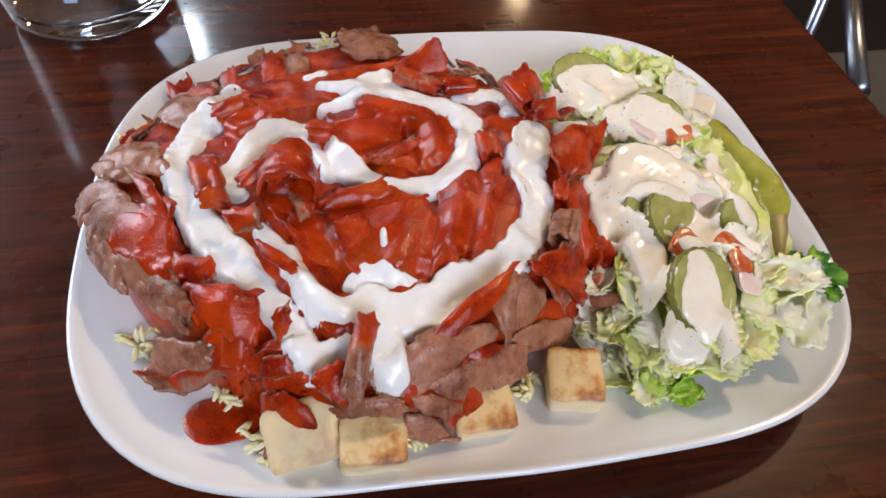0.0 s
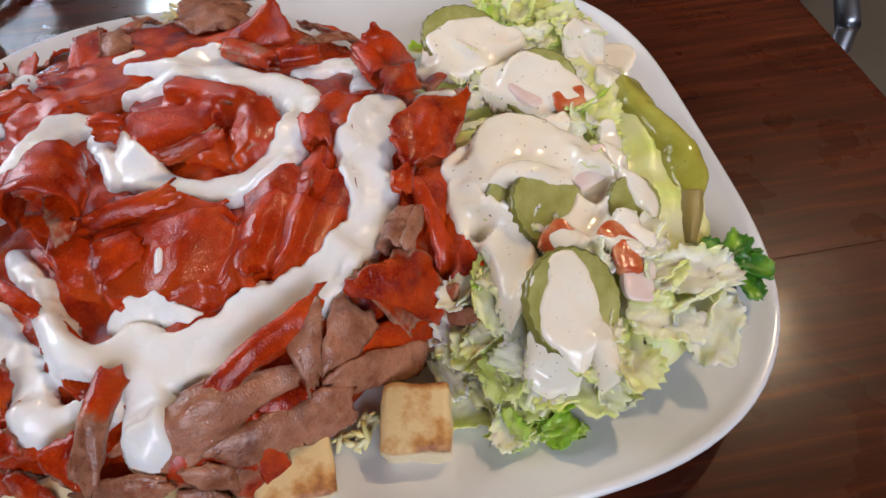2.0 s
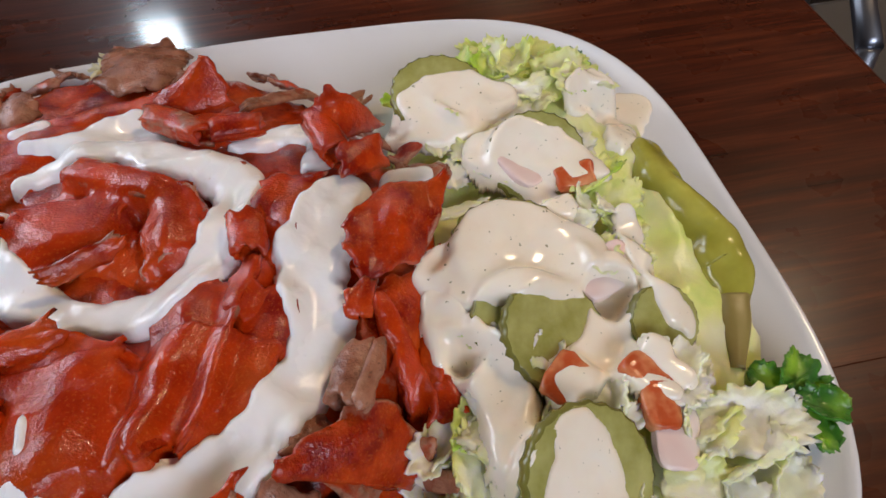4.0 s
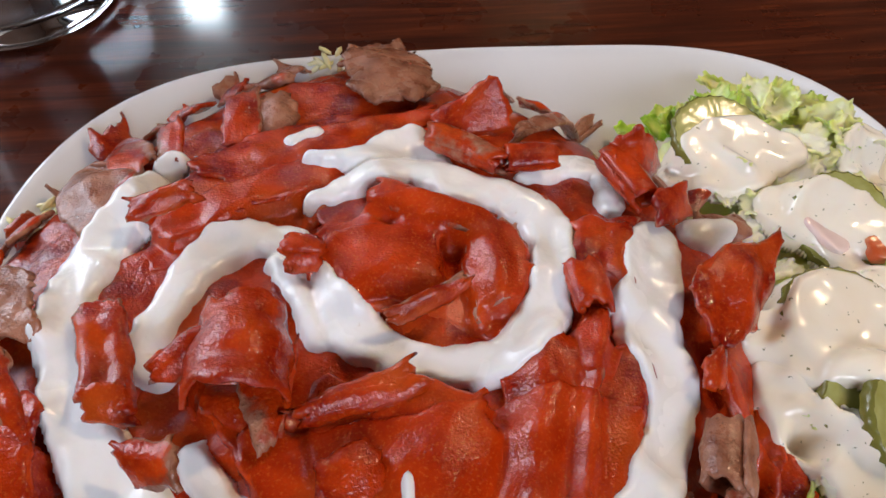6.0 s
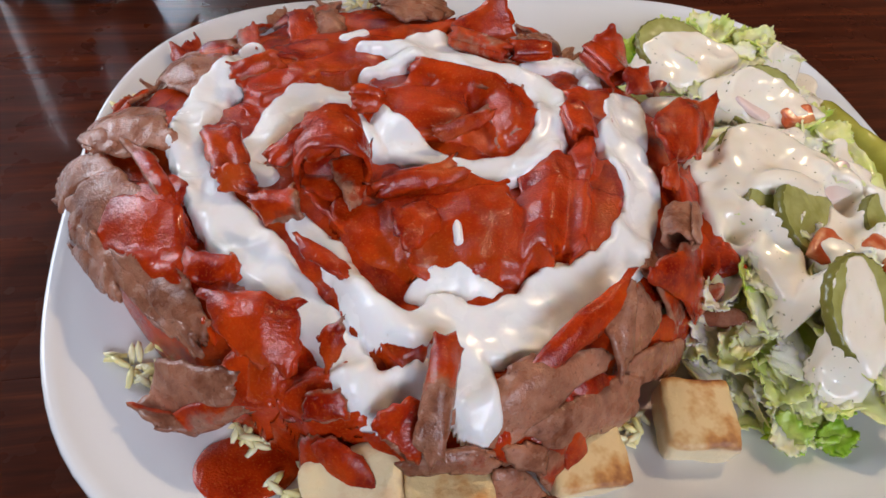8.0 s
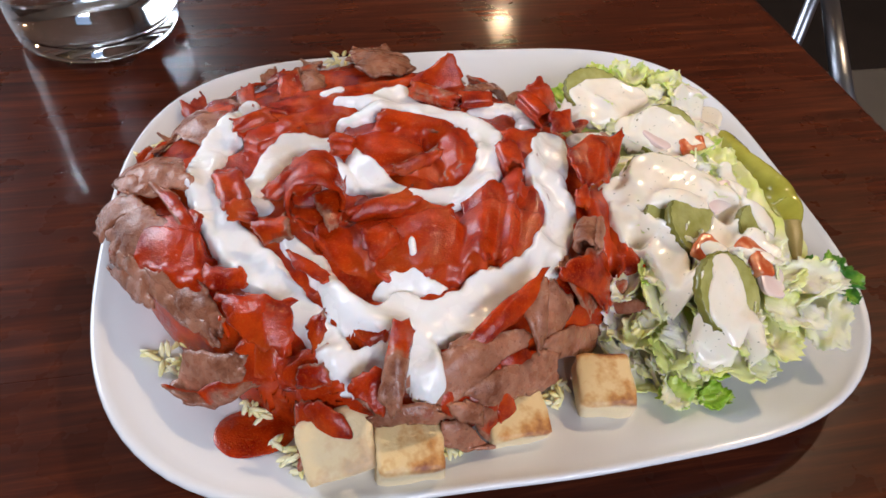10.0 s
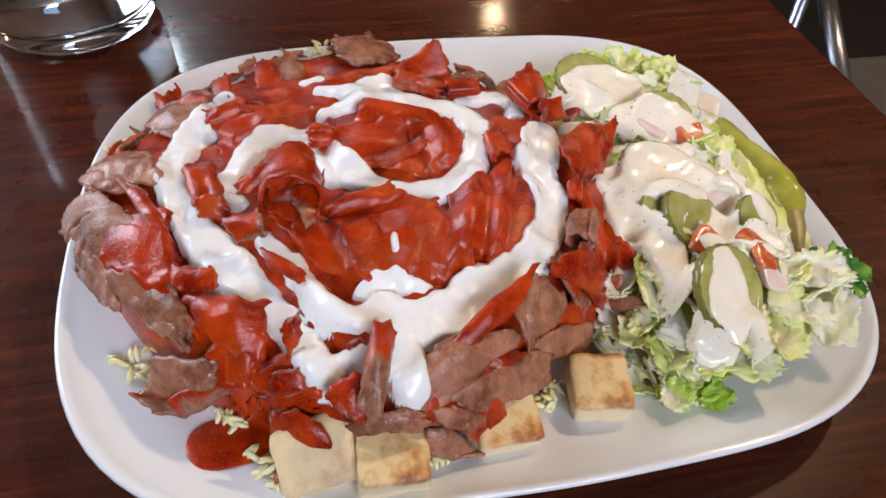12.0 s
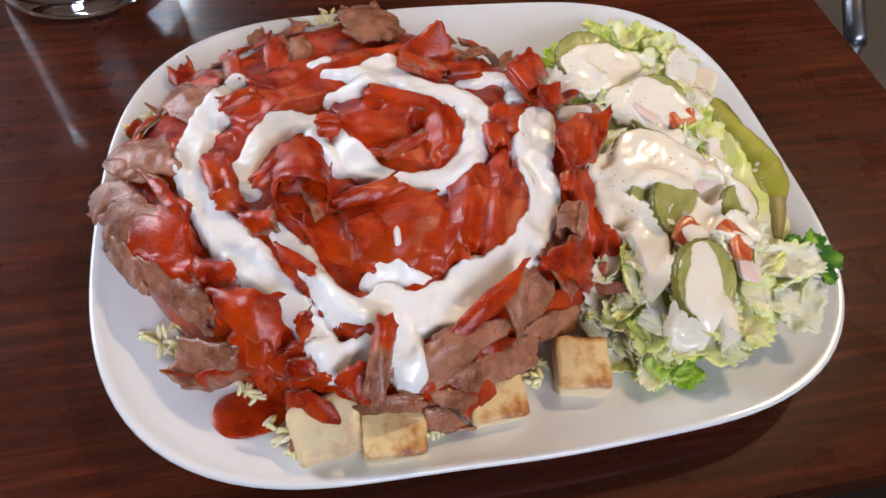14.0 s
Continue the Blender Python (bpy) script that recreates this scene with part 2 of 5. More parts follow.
def shell(pts, thick, value):
    """A bmesh with thickness from a grid of (point, value); value goes into the attribute 'sauce'."""
    bm = bmesh.new()
    lay = bm.verts.layers.float.new("sauce")
    nu, nv = len(pts), len(pts[0])
    nor = [[None] * nv for _ in range(nu)]
    for i in range(nu):
        for j in range(nv):
            du = pts[min(i + 1, nu - 1)][j] - pts[max(i - 1, 0)][j]
            dv = pts[i][min(j + 1, nv - 1)] - pts[i][max(j - 1, 0)]
            n = du.cross(dv)
            nor[i][j] = n.normalized() if n.length > 1e-12 else Vector((0, 0, 1))
    rows = []
    for side in (0.5, -0.5):
        g = []
        for i in range(nu):
            r = []
            for j in range(nv):
                edge = min(i, j, nu - 1 - i, nv - 1 - j)
                v = bm.verts.new(pts[i][j] + nor[i][j] * thick * side * (0.55 if edge == 0 else 1))
                v[lay] = value[i][j]
                r.append(v)
            g.append(r)
        rows.append(g)
    top, low = rows
    grid_faces(bm, top)
    grid_faces(bm, [r[::-1] for r in low])
    ring = [(0, j) for j in range(nv)] + [(i, nv - 1) for i in range(1, nu)] + [(nu - 1, j) for j in range(nv - 2, -1, -1)] + [(i, 0) for i in range(nu - 2, 0, -1)]
    for (a, b), (c, d) in zip(ring, ring[1:] + ring[:1]):
        bm.faces.new((top[a][b], low[a][b], low[c][d], top[c][d]))
    bmesh.ops.recalc_face_normals(bm, faces=bm.faces)
    return bm


MEAT = []
TOPS = []


def slice_of_meat(label, corners, lifts, sauce=(1, 1), bulge=0.002, wave=0.0014, thick=0.0020, seed=0, fold=0.0, material=None, name="meat_slice", fine=1.0, over=False, group="doner slices"):
    """A thin ragged slice spread between four corners (plan x, y), each lifted over the heap."""
    (ax, ay), (bx, by), (cx, cy), (dx, dy) = corners
    wide = max(math.hypot(ax - bx, ay - by), math.hypot(dx - cx, dy - cy))
    deep = max(math.hypot(ax - dx, ay - dy), math.hypot(bx - cx, by - cy))
    nu, nv = max(8, int(deep / 0.0014)), max(8, int(wide / 0.0014))
    pts, val = [], []
    for i in range(nu + 1):
        row, vr = [], []
        for j in range(nv + 1):
            u, v = i / nu, j / nv
            rag = 0.11 * (abs(2 * u - 1) ** 4 + abs(2 * v - 1) ** 4)
            u2 = u + rag * (nz(v * 5, seed * 3.1, 1.5, 1) + 0.30 * nz(v * 14, seed, 4, 1)) * (1 if u > 0.5 else -1)
            v2 = v + rag * (nz(u * 5, seed * 2.3, 7.5, 1) + 0.30 * nz(u * 14, seed, 9, 1)) * (1 if v > 0.5 else -1)
            # rounded corners
            k = 0.10 * (abs(2 * u - 1) * abs(2 * v - 1)) ** 3
            u2, v2 = u2 + k * (0.5 - u), v2 + k * (0.5 - v)
            x = (ax * (1 - v2) + bx * v2) * (1 - u2) + (dx * (1 - v2) + cx * v2) * u2
            y = (ay * (1 - v2) + by * v2) * (1 - u2) + (dy * (1 - v2) + cy * v2) * u2
            lift = (lifts[0] * (1 - v) + lifts[1] * v) * (1 - u) + (lifts[3] * (1 - v) + lifts[2] * v) * u
            z = heap_z(x, y) + lift + bulge * math.sin(math.pi * min(max(u, 0), 1)) * math.sin(math.pi * min(max(v, 0), 1))
            z += wave * (nz(x, y, seed * 1.7, 75) + 0.5 * nz(x, y, seed * 0.7 + 5, 190) * fine + 0.9 * (0.35 - abs(nz(x, y, seed * 2.9, 62))) * 2)
            z += 0.0016 * (abs(2 * u - 1) ** 6 * nz(v * 4, seed, 11, 1) + abs(2 * v - 1) ** 6 * nz(u * 4, seed, 13, 1)) * 1.6
            z += fold * math.cos(v * 3.0 * math.pi + seed) * (0.4 + 0.6 * u)
            side = (u, 1 - u, v, 1 - v)[seed % 4]
            z += 0.0034 * max(0, (side - 0.62) / 0.38) ** 2 * (0.6 + 0.8 * nz(u * 2 + v * 2, seed, 21, 1))
            row.append(Vector((x, y, max(z, plate_z(x, y) + 0.0015))))
            worn = 0.32 * max(abs(2 * u - 1), abs(2 * v - 1)) ** 9
            vr.append(sauce[0] * (1 - u) + sauce[1] * u - worn if len(sauce) == 2 else (sauce[0] * (1 - v) + sauce[1] * v) * (1 - u) + (sauce[3] * (1 - v) + sauce[2] * v) * u - worn)
        pts.append(row)
        val.append(vr)
    ob = part(name, shell(pts, thick, val), material or M["meat"])
    tagged(ob, label, "meat slice", group)
    if not over:
        MEAT.append(ob)
    return ob


def rolled_slice(label, p0, p1, r0, r1, turns=1.3, start=0.0, sauce=(0, 0), thick=0.0022, seed=0, sink=0.0, bend=0.0, squash=0.75, over=False):
    """A slice rolled up round an axis from p0 to p1 (plan x, y, lift)."""
    a = Vector((p0[0], p0[1], heap_z(p0[0], p0[1]) + p0[2]))
    b = Vector((p1[0], p1[1], heap_z(p1[0], p1[1]) + p1[2]))
    ax = (b - a).normalized()
    side = ax.cross(Vector((0, 0, 1))).normalized()
    up = side.cross(ax)
    nu, nv = max(10, int((b - a).length / 0.002)), int(30 * turns)
    pts, val = [], []
    for i in range(nu + 1):
        u = i / nu
        row, vr = [], []
        for j in range(nv + 1):
            v = j / nv
            ang = start + v * turns * 2 * math.pi
            r = (r0 * (1 - u) + r1 * u) * (1 - 0.42 * v * min(turns, 1.4) / 1.4) * (1 + 0.22 * nz(u * 3, v * 4, seed, 1) + 0.08 * nz(u * 11, v * 13, seed, 1))
            e = 0.004 * abs(2 * u - 1) ** 6 * nz(v * 9, seed, 3, 1) * (1 if u > 0.5 else -1)
            p = a.lerp(b, u) + ax * e + side * math.cos(ang) * r + up * (math.sin(ang) * r * squash + bend * math.sin(math.pi * u) - sink)
            p.z = max(p.z, plate_z(p.x, p.y) + 0.001)
            row.append(p)
            vr.append(sauce[0] * (1 - u) + sauce[1] * u)
        pts.append(row)
        val.append(vr)
    ob = part("rolled_meat_slice", shell(pts, thick, val), M["meat"])
    tagged(ob, label, "meat slice", "doner slices")
    if not over:
        MEAT.append(ob)
    return ob


# A height map of all that lies on the plate so far, for the sauces to run over.
CELL, X0, Y0, NX, NY = 0.001, -0.21, -0.18, 420, 360
TOP = np.zeros((NX, NY))


def raise_map(obs):
    """Lay objects into the height map: every face's triangles are sampled at their points."""
    for ob in obs:
        me = ob.data
        co = np.empty(len(me.vertices) * 3)
        me.vertices.foreach_get("co", co)
        co = co.reshape(-1, 3)
        if ob.parent is not None or ob.location.length > 0 or ob.rotation_euler.x or ob.rotation_euler.z:
            mw = ob.matrix_basis
            co = np.array([mw @ Vector(c) for c in co])
        pts = [co]
        for p in me.polygons:
            c = co[list(p.vertices)]
            pts.append(c.mean(0)[None])
            pts.append((c + np.roll(c, 1, 0)) / 2)
        pts = np.concatenate(pts)
        i = np.clip(((pts[:, 0] - X0) / CELL).round().astype(int), 0, NX - 1)
        j = np.clip(((pts[:, 1] - Y0) / CELL).round().astype(int), 0, NY - 1)
        np.maximum.at(TOP, (i, j), pts[:, 2])


def smoothed(m, n):
    for _ in range(n):
        m = (m + np.roll(m, 1, 0) + np.roll(m, -1, 0) + np.roll(m, 1, 1) + np.roll(m, -1, 1)) / 5
    return m


def closed_map(n, shut=4):
    """The height map with pits filled a little and then smoothed."""
    m = TOP.copy()
    for _ in range(shut):
        m = np.maximum.reduce([m, np.roll(m, 1, 0), np.roll(m, -1, 0), np.roll(m, 1, 1), np.roll(m, -1, 1)])
    for _ in range(shut):
        m = np.minimum.reduce([m, np.roll(m, 1, 0), np.roll(m, -1, 0), np.roll(m, 1, 1), np.roll(m, -1, 1)])
    return smoothed(m, n)


def sample(m, x, y):
    fx, fy = min(max((x - X0) / CELL, 0), NX - 2), min(max((y - Y0) / CELL, 0), NY - 2)
    i, j = int(fx), int(fy)
    a, b = fx - i, fy - j
    return (m[i, j] * (1 - a) + m[i + 1, j] * a) * (1 - b) + (m[i, j + 1] * (1 - a) + m[i + 1, j + 1] * a) * b


def pooled(name, parent, strokes, material, m, thick=0.0022, seed=0, rough=1.0, brim=0.004, label=""):
    """Thick sauce that runs together along strokes of (x, y, width) and lies on the height map m with rounded brims."""
    reach = 0.004
    lo = [min(p[c] - p[2] / 2 for q in strokes for p in q) - reach for c in (0, 1)]
    hi = [max(p[c] + p[2] / 2 for q in strokes for p in q) + reach for c in (0, 1)]
    step = 0.0008
    xs, ys = np.arange(lo[0], hi[0], step), np.arange(lo[1], hi[1], step)
    gx, gy = np.meshgrid(xs, ys, indexing="ij")
    near = np.full(gx.shape, -1.0)
    for q in strokes:
        for p0, p1, p2, p3 in zip((q[0],) + q, q, q[1:], q[2:] + (q[-1],)):
            for k in range(6):
                a, b = (tuple(0.5 * (2 * p1[c] + (p2[c] - p0[c]) * t + (2 * p0[c] - 5 * p1[c] + 4 * p2[c] - p3[c]) * t * t + (3 * p1[c] - p0[c] - 3 * p2[c] + p3[c]) * t ** 3) for c in range(3)) for t in (k / 6, (k + 1) / 6))
                dx, dy = b[0] - a[0], b[1] - a[1]
                t = np.clip(((gx - a[0]) * dx + (gy - a[1]) * dy) / max(dx * dx + dy * dy, 1e-12), 0, 1)
                d = (a[2] + (b[2] - a[2]) * t) / 2 - np.hypot(gx - a[0] - dx * t, gy - a[1] - dy * t)
                # rounded where two runs meet
                h = np.clip(0.5 + 0.5 * (d - near) / 0.0012, 0, 1)
                near = near + (d - near) * h + 0.0012 * h * (1 - h) * (near > -0.5)
    wide = near > -0.004
    for i, j in np.argwhere(wide):
        x, y = xs[i], ys[j]
        near[i, j] += rough * (0.0016 * nz(x, y, seed + 0.3, 85) + 0.0011 * nz(x, y, seed + 5.3, 210) - 0.0002)
    keep = near > -0.0016
    index = -np.ones(gx.shape, int)
    verts, low = [], []
    for i, j in np.argwhere(keep):
        x, y, d = xs[i], ys[j], near[i, j]
        z = sample(m, x, y)
        if d > 0:
            e = min(d / brim, 1)
            h = thick * math.sqrt(1 - (1 - e) ** 2) * (1 + 0.45 * nz(x, y, seed + 2.1, 70) + 0.2 * nz(x, y, seed + 7.7, 170)) + 0.0004
        else:
            h = 0.0004 + d * 2.2
        index[i, j] = len(verts)
        verts.append((x, y, z + h))
        low.append((x, y, z - 0.0045))
    n = len(verts)
    faces = []
    sides = collections.Counter()
    for i, j in np.argwhere(keep[:-1, :-1] & keep[1:, :-1] & keep[1:, 1:] & keep[:-1, 1:]):
        f = [int(v) for v in (index[i, j], index[i + 1, j], index[i + 1, j + 1], index[i, j + 1])]
        faces.append(f)
        faces.append([v + n for v in f[::-1]])
        for p, q in zip(f, f[1:] + f[:1]):
            sides[(p, q)] += 1
    for p, q in list(sides):
        if (q, p) not in sides:
            faces.append([q, p, p + n, q + n])
    me = bpy.data.meshes.new(name)
    me.from_pydata(verts + low, [], faces)
    me.polygons.foreach_set("use_smooth", [True] * len(faces))
    me.materials.append(material)
    ob = new(name, me)
    if parent is not None:
        ob.parent = parent
    if label:
        ob["label"] = label
    return ob


# ---- the room and the table ----
def box(x0, x1, y0, y1, z0, z1, bevel=0.0):
    bm = bmesh.new()
    bmesh.ops.create_cube(bm, size=1, matrix=Matrix.Translation(((x0 + x1) / 2, (y0 + y1) / 2, (z0 + z1) / 2)) @ Matrix.Diagonal((x1 - x0, y1 - y0, z1 - z0, 1)))
    if bevel:
        bmesh.ops.bevel(bm, geom=bm.edges[:], offset=bevel, segments=2, affect="EDGES", profile=0.6)
    return bm


def boxes(*spans):
    bm = bmesh.new()
    for x0, x1, y0, y1, z0, z1 in spans:
        bmesh.ops.create_cube(bm, size=1, matrix=Matrix.Translation(((x0 + x1) / 2, (y0 + y1) / 2, (z0 + z1) / 2)) @ Matrix.Diagonal((x1 - x0, y1 - y0, z1 - z0, 1)))
    return bm


def structure(name, bm, material, label):
    return tagged(part(name, bm, material, smooth=False), label, name.split("_")[0], kind="structure")


structure("floor", box(-1.9, 2.7, -2.3, 3.3, -0.83, -0.75), M["floor_tile"], "dark tiled restaurant floor below the table")
structure("ceiling", box(-1.9, 2.7, -2.3, 3.3, 2.1, 2.2), M["ceiling_paint"], "plain cream painted ceiling over the room")
structure("wall_left", boxes((-1.9, -1.8, -2.3, 0.3, -0.75, 2.1), (-1.9, -1.8, 2.7, 3.3, -0.75, 2.1), (-1.9, -1.8, 0.3, 2.7, -0.75, 0.15), (-1.9, -1.8, 0.3, 2.7, 1.75, 2.1)), M["wall_paint"], "brown painted wall with a wide window")
structure("wall_ahead", boxes((-1.8, -1.02, 3.2, 3.3, -0.75, 2.1), (-0.68, 2.7, 3.2, 3.3, -0.75, 2.1), (-1.02, -0.68, 3.2, 3.3, -0.75, 1.58), (-1.02, -0.68, 3.2, 3.3, 2.07, 2.1)), M["wall_paint"], "brown painted wall with an opening for the added narrow window")
structure("wall_right", box(2.6, 2.7, -2.3, 3.2, -0.75, 2.1), M["wall_paint"], "brown painted wall of the room")
structure("wall_behind", boxes((-1.8, -1.3, -2.3, -2.2, -0.75, 2.1), (1.7, 2.6, -2.3, -2.2, -0.75, 2.1), (-1.3, 1.7, -2.3, -2.2, -0.75, 0.4), (-1.3, 1.7, -2.3, -2.2, 2.0, 2.1)), M["wall_paint"], "brown painted wall with an opening for the added fill window")
# unseen window, added round the front fill light
w = empty("window_3", "broad dark-framed window, added to let in front fill light", "window", kind="structure")
part("window_frame", boxes((-1.3, -1.25, -2.28, -2.22, 0.4, 2.0), (1.65, 1.7, -2.28, -2.22, 0.4, 2.0), (0.17, 0.23, -2.28, -2.22, 0.4, 2.0), (-1.25, 1.65, -2.28, -2.22, 0.4, 0.45), (-1.25, 1.65, -2.28, -2.22, 1.95, 2.0)), M["window_frame_paint"], w, smooth=False)
w = empty("window_1", "wide dark-framed window with a mullion", "window", kind="structure")
part("window_frame", boxes((-1.88, -1.82, 0.3, 0.36, 0.15, 1.75), (-1.88, -1.82, 2.64, 2.7, 0.15, 1.75), (-1.88, -1.82, 1.47, 1.53, 0.15, 1.75), (-1.88, -1.82, 0.36, 2.64, 0.15, 0.21), (-1.88, -1.82, 0.36, 2.64, 1.69, 1.75)), M["window_frame_paint"], w, smooth=False)
# unseen narrow window, added round the light for the table's streak
w = empty("window_2", "narrow dark-framed window, added for a bright streak on the table", "window", kind="structure")
part("window_frame", boxes((-1.02, -0.98, 3.22, 3.28, 1.58, 2.07), (-0.72, -0.68, 3.22, 3.28, 1.58, 2.07), (-0.98, -0.72, 3.22, 3.28, 1.58, 1.61), (-0.98, -0.72, 3.22, 3.28, 2.04, 2.07)), M["window_frame_paint"], w, smooth=False)

# warm ceiling lamps
for lx, ly, lz in ((1.35, 0.85, 2.1), (0.98, 3.1, 1.72)):
    lamp = empty("pendant_lamp" if lz < 2 else "ceiling_lamp", "small round lamp with a warm glowing disc", "lamp")
    bm = bmesh.new()
    bmesh.ops.create_cone(bm, cap_ends=True, segments=32, radius1=0.09, radius2=0.07, depth=0.05, matrix=Matrix.Translation((lx, ly, lz - 0.026)))
    part("housing", bm, M["window_frame_paint"], lamp)
    bm = bmesh.new()
    bmesh.ops.create_cone(bm, cap_ends=True, segments=32, radius1=0.065, radius2=0.065, depth=0.006, matrix=Matrix.Translation((lx, ly, lz - 0.056)))
    part("glowing_disc", bm, M["lamp_glow"], lamp)
    if lz < 2:
        part("cord", box(lx - 0.003, lx + 0.003, ly - 0.003, ly + 0.003, lz, 2.1), M["window_frame_paint"], lamp)

# table: a top of dark planks that run along x, on a chrome column
table = empty("restaurant_table", "dark reddish-brown varnished wooden table top", "table")
seams = [-0.1745, -0.058, 0.66]
for a, b in zip(seams, seams[1:]):
    part("plank", box(-0.92, 0.297, a + 0.00003, b - 0.00003, -0.03, 0, 0.0003), M["table_wood"], table, smooth=False)
# separate rounded strip, added so that the table's edge shows a bright highlight
part("edge_strip", box(0.2972, 0.3, -0.1745, 0.66, -0.03, -0.0004, 0.0012), M["table_wood"], table, "rounded strip of the same wood, added to catch the edge highlight", smooth=False)
part("underside", box(-0.90, 0.28, -0.16, 0.645, -0.045, -0.0305), M["dark_gap"], table, smooth=False)
bm = bmesh.new()
bmesh.ops.create_cone(bm, cap_ends=True, segments=32, radius1=0.035, radius2=0.035, depth=0.70, matrix=Matrix.Translation((-0.3, 0.25, -0.396)))
part("column", bm, M["chrome"], table)
part("foot", box(-0.55, -0.05, 0.0, 0.5, -0.75, -0.735, 0.005), M["chrome"], table)

# the chair beyond the table's edge: a dark seat in a chrome tube frame
def tube(a, b, r):
    a, b = Vector(a), Vector(b)
    bm = bmesh.new()
    bmesh.ops.create_cone(bm, cap_ends=True, segments=20, radius1=r, radius2=r, depth=(b - a).length, matrix=Matrix.Translation((a + b) / 2) @ (b - a).to_track_quat("Z", "Y").to_matrix().to_4x4())
    return bm


chair = empty("cafe_chair", "dark cafe chair with a chrome tube frame", "chair")
part("seat", box(0.62, 1.02, 0.12, 0.56, -0.33, -0.30, 0.012), M["window_frame_paint"], chair)
part("rail", tube((0.56, 0.335, -0.2), (0.76, 0.70, -0.2), 0.0125), M["chrome"], chair)
for a, b in (((0.56, 0.335, -0.2), (0.60, 0.30, -0.75)), ((0.76, 0.70, -0.2), (0.80, 0.68, -0.75)), ((0.98, 0.2, -0.31), (1.02, 0.15, -0.75)), ((1.0, 0.5, -0.31), (1.04, 0.55, -0.75))):
    part("leg", tube(a, b, 0.011), M["chrome"], chair)

# ---- platter ----
def platter():
    bm = bmesh.new()
    rows = []
    n = 144
    prof = []
    for s in (0.02, 0.15, 0.3, 0.45, 0.56, 0.62, 0.68, 0.74, 0.8, 0.86, 0.91, 0.95, 0.975):
        k = min(max((s - 0.6) / 0.4, 0), 1)
        prof.append((s, 0.012 + 0.014 * k * k * (1.6 - 0.6 * k)))
    prof += [(0.988, 0.0262), (0.997, 0.0255), (1.0, 0.0243), (0.997, 0.0230), (0.985, 0.0215), (0.95, 0.0178), (0.88, 0.0105), (0.80, 0.0052), (0.72, 0.0022), (0.68, 0.0002), (0.655, 0.0002), (0.64, 0.003), (0.3, 0.0035), (0.02, 0.0035)]
    for s, z in prof:
        row = []
        for i in range(n):
            th = 2 * math.pi * i / n
            r = s * rim_radius(th)
            # the middle is rounder than the rim
            row.append(bm.verts.new((r * math.cos(th), r * math.sin(th), z)))
        rows.append(row)
    grid_faces(bm, rows, closed=True)
    bm.faces.new(rows[0])
    bm.faces.new(rows[-1])
    bmesh.ops.recalc_face_normals(bm, faces=bm.faces)
    return tagged(part("platter", bm, M["porcelain"]), "large white porcelain rounded-rectangle platter on the table", "plate")


plate = platter()

# ---- tumbler of water ----
def lathe(prof, n=96, cx=0.0, cy=0.0):
    bm = bmesh.new()
    rows = [[bm.verts.new((cx + r * math.cos(2 * math.pi * i / n), cy + r * math.sin(2 * math.pi * i / n), z)) for i in range(n)] for r, z in prof]
    grid_faces(bm, rows, closed=True)
    bm.faces.new(rows[0])
    bm.faces.new(rows[-1])
    bmesh.ops.recalc_face_normals(bm, faces=bm.faces)
    return bm


GX, GY = -0.232, 0.246
tumbler = empty("water_glass", "wide clear glass of water on the table", "glass")
outer = [(0.030, 0.0015), (0.045, 0.0008), (0.051, 0.0015), (0.0545, 0.004), (0.056, 0.009), (0.057, 0.02), (0.058, 0.06), (0.060, 0.12), (0.0605, 0.1225), (0.0595, 0.1235), (0.0582, 0.122)]
inner = [(0.0562, 0.06), (0.0555, 0.022), (0.053, 0.0155), (0.046, 0.012), (0.02, 0.0112), (0.004, 0.011)]
part("tumbler", lathe([(0.004, 0.003)] + outer + inner, cx=GX, cy=GY), M["glass"], tumbler).visible_shadow = True
part("water", lathe([(0.004, 0.01115), (0.02, 0.01135), (0.0461, 0.01215), (0.0531, 0.0156), (0.0556, 0.0221), (0.0561, 0.05), (0.0566, 0.078), (0.054, 0.0772), (0.004, 0.077)], cx=GX, cy=GY), M["water"], tumbler, "clear water")
# ---- the meat ----
def heap():
    """The body of sauced meat under the slices."""
    bm = bmesh.new()
    lay = bm.verts.layers.float.new("sauce")
    rows = []
    for k in range(41):
        s = k / 40
        row = []
        for i in range(120):
            th = 2 * math.pi * i / 120
            c, sn = math.cos(th), math.sin(th)
            q = (abs(c / 0.135) ** 1.6 + abs(sn / 0.145) ** 1.6) ** -0.625
            x, y = -0.058 + 0.90 * s * q * c, 0.005 + 0.90 * s * q * sn
            z = heap_z(x, y) - 0.0016 + 0.0045 * (0.3 - abs(nz(x, y, 3, 48))) + 0.0022 * nz(x, y, 5, 130) + 0.001 * nz(x, y, 9, 260)
            v = bm.verts.new((x, y, z if k < 40 else plate_z(x, y) + 0.0008))
            v[lay] = 1.0 if s < 0.9 else 0.7
            row.append(v)
        rows.append(row)
    grid_faces(bm, rows[1:], closed=True)
    bm.faces.new(rows[1])
    low = [bm.verts.new((v.co.x, v.co.y, plate_z(v.co.x, v.co.y) + 0.0006)) for v in rows[-1]]
    grid_faces(bm, [rows[-1], low], closed=True)
    bm.faces.new(low[::-1])
    bmesh.ops.recalc_face_normals(bm, faces=bm.faces)
    for v in rows[0]:
        bm.verts.remove(v)
    return tagged(part("doner_meat_heap", bm, M["meat"]), "heap of doner meat soaked in red chilli sauce", "kebab meat", kind="stuff")


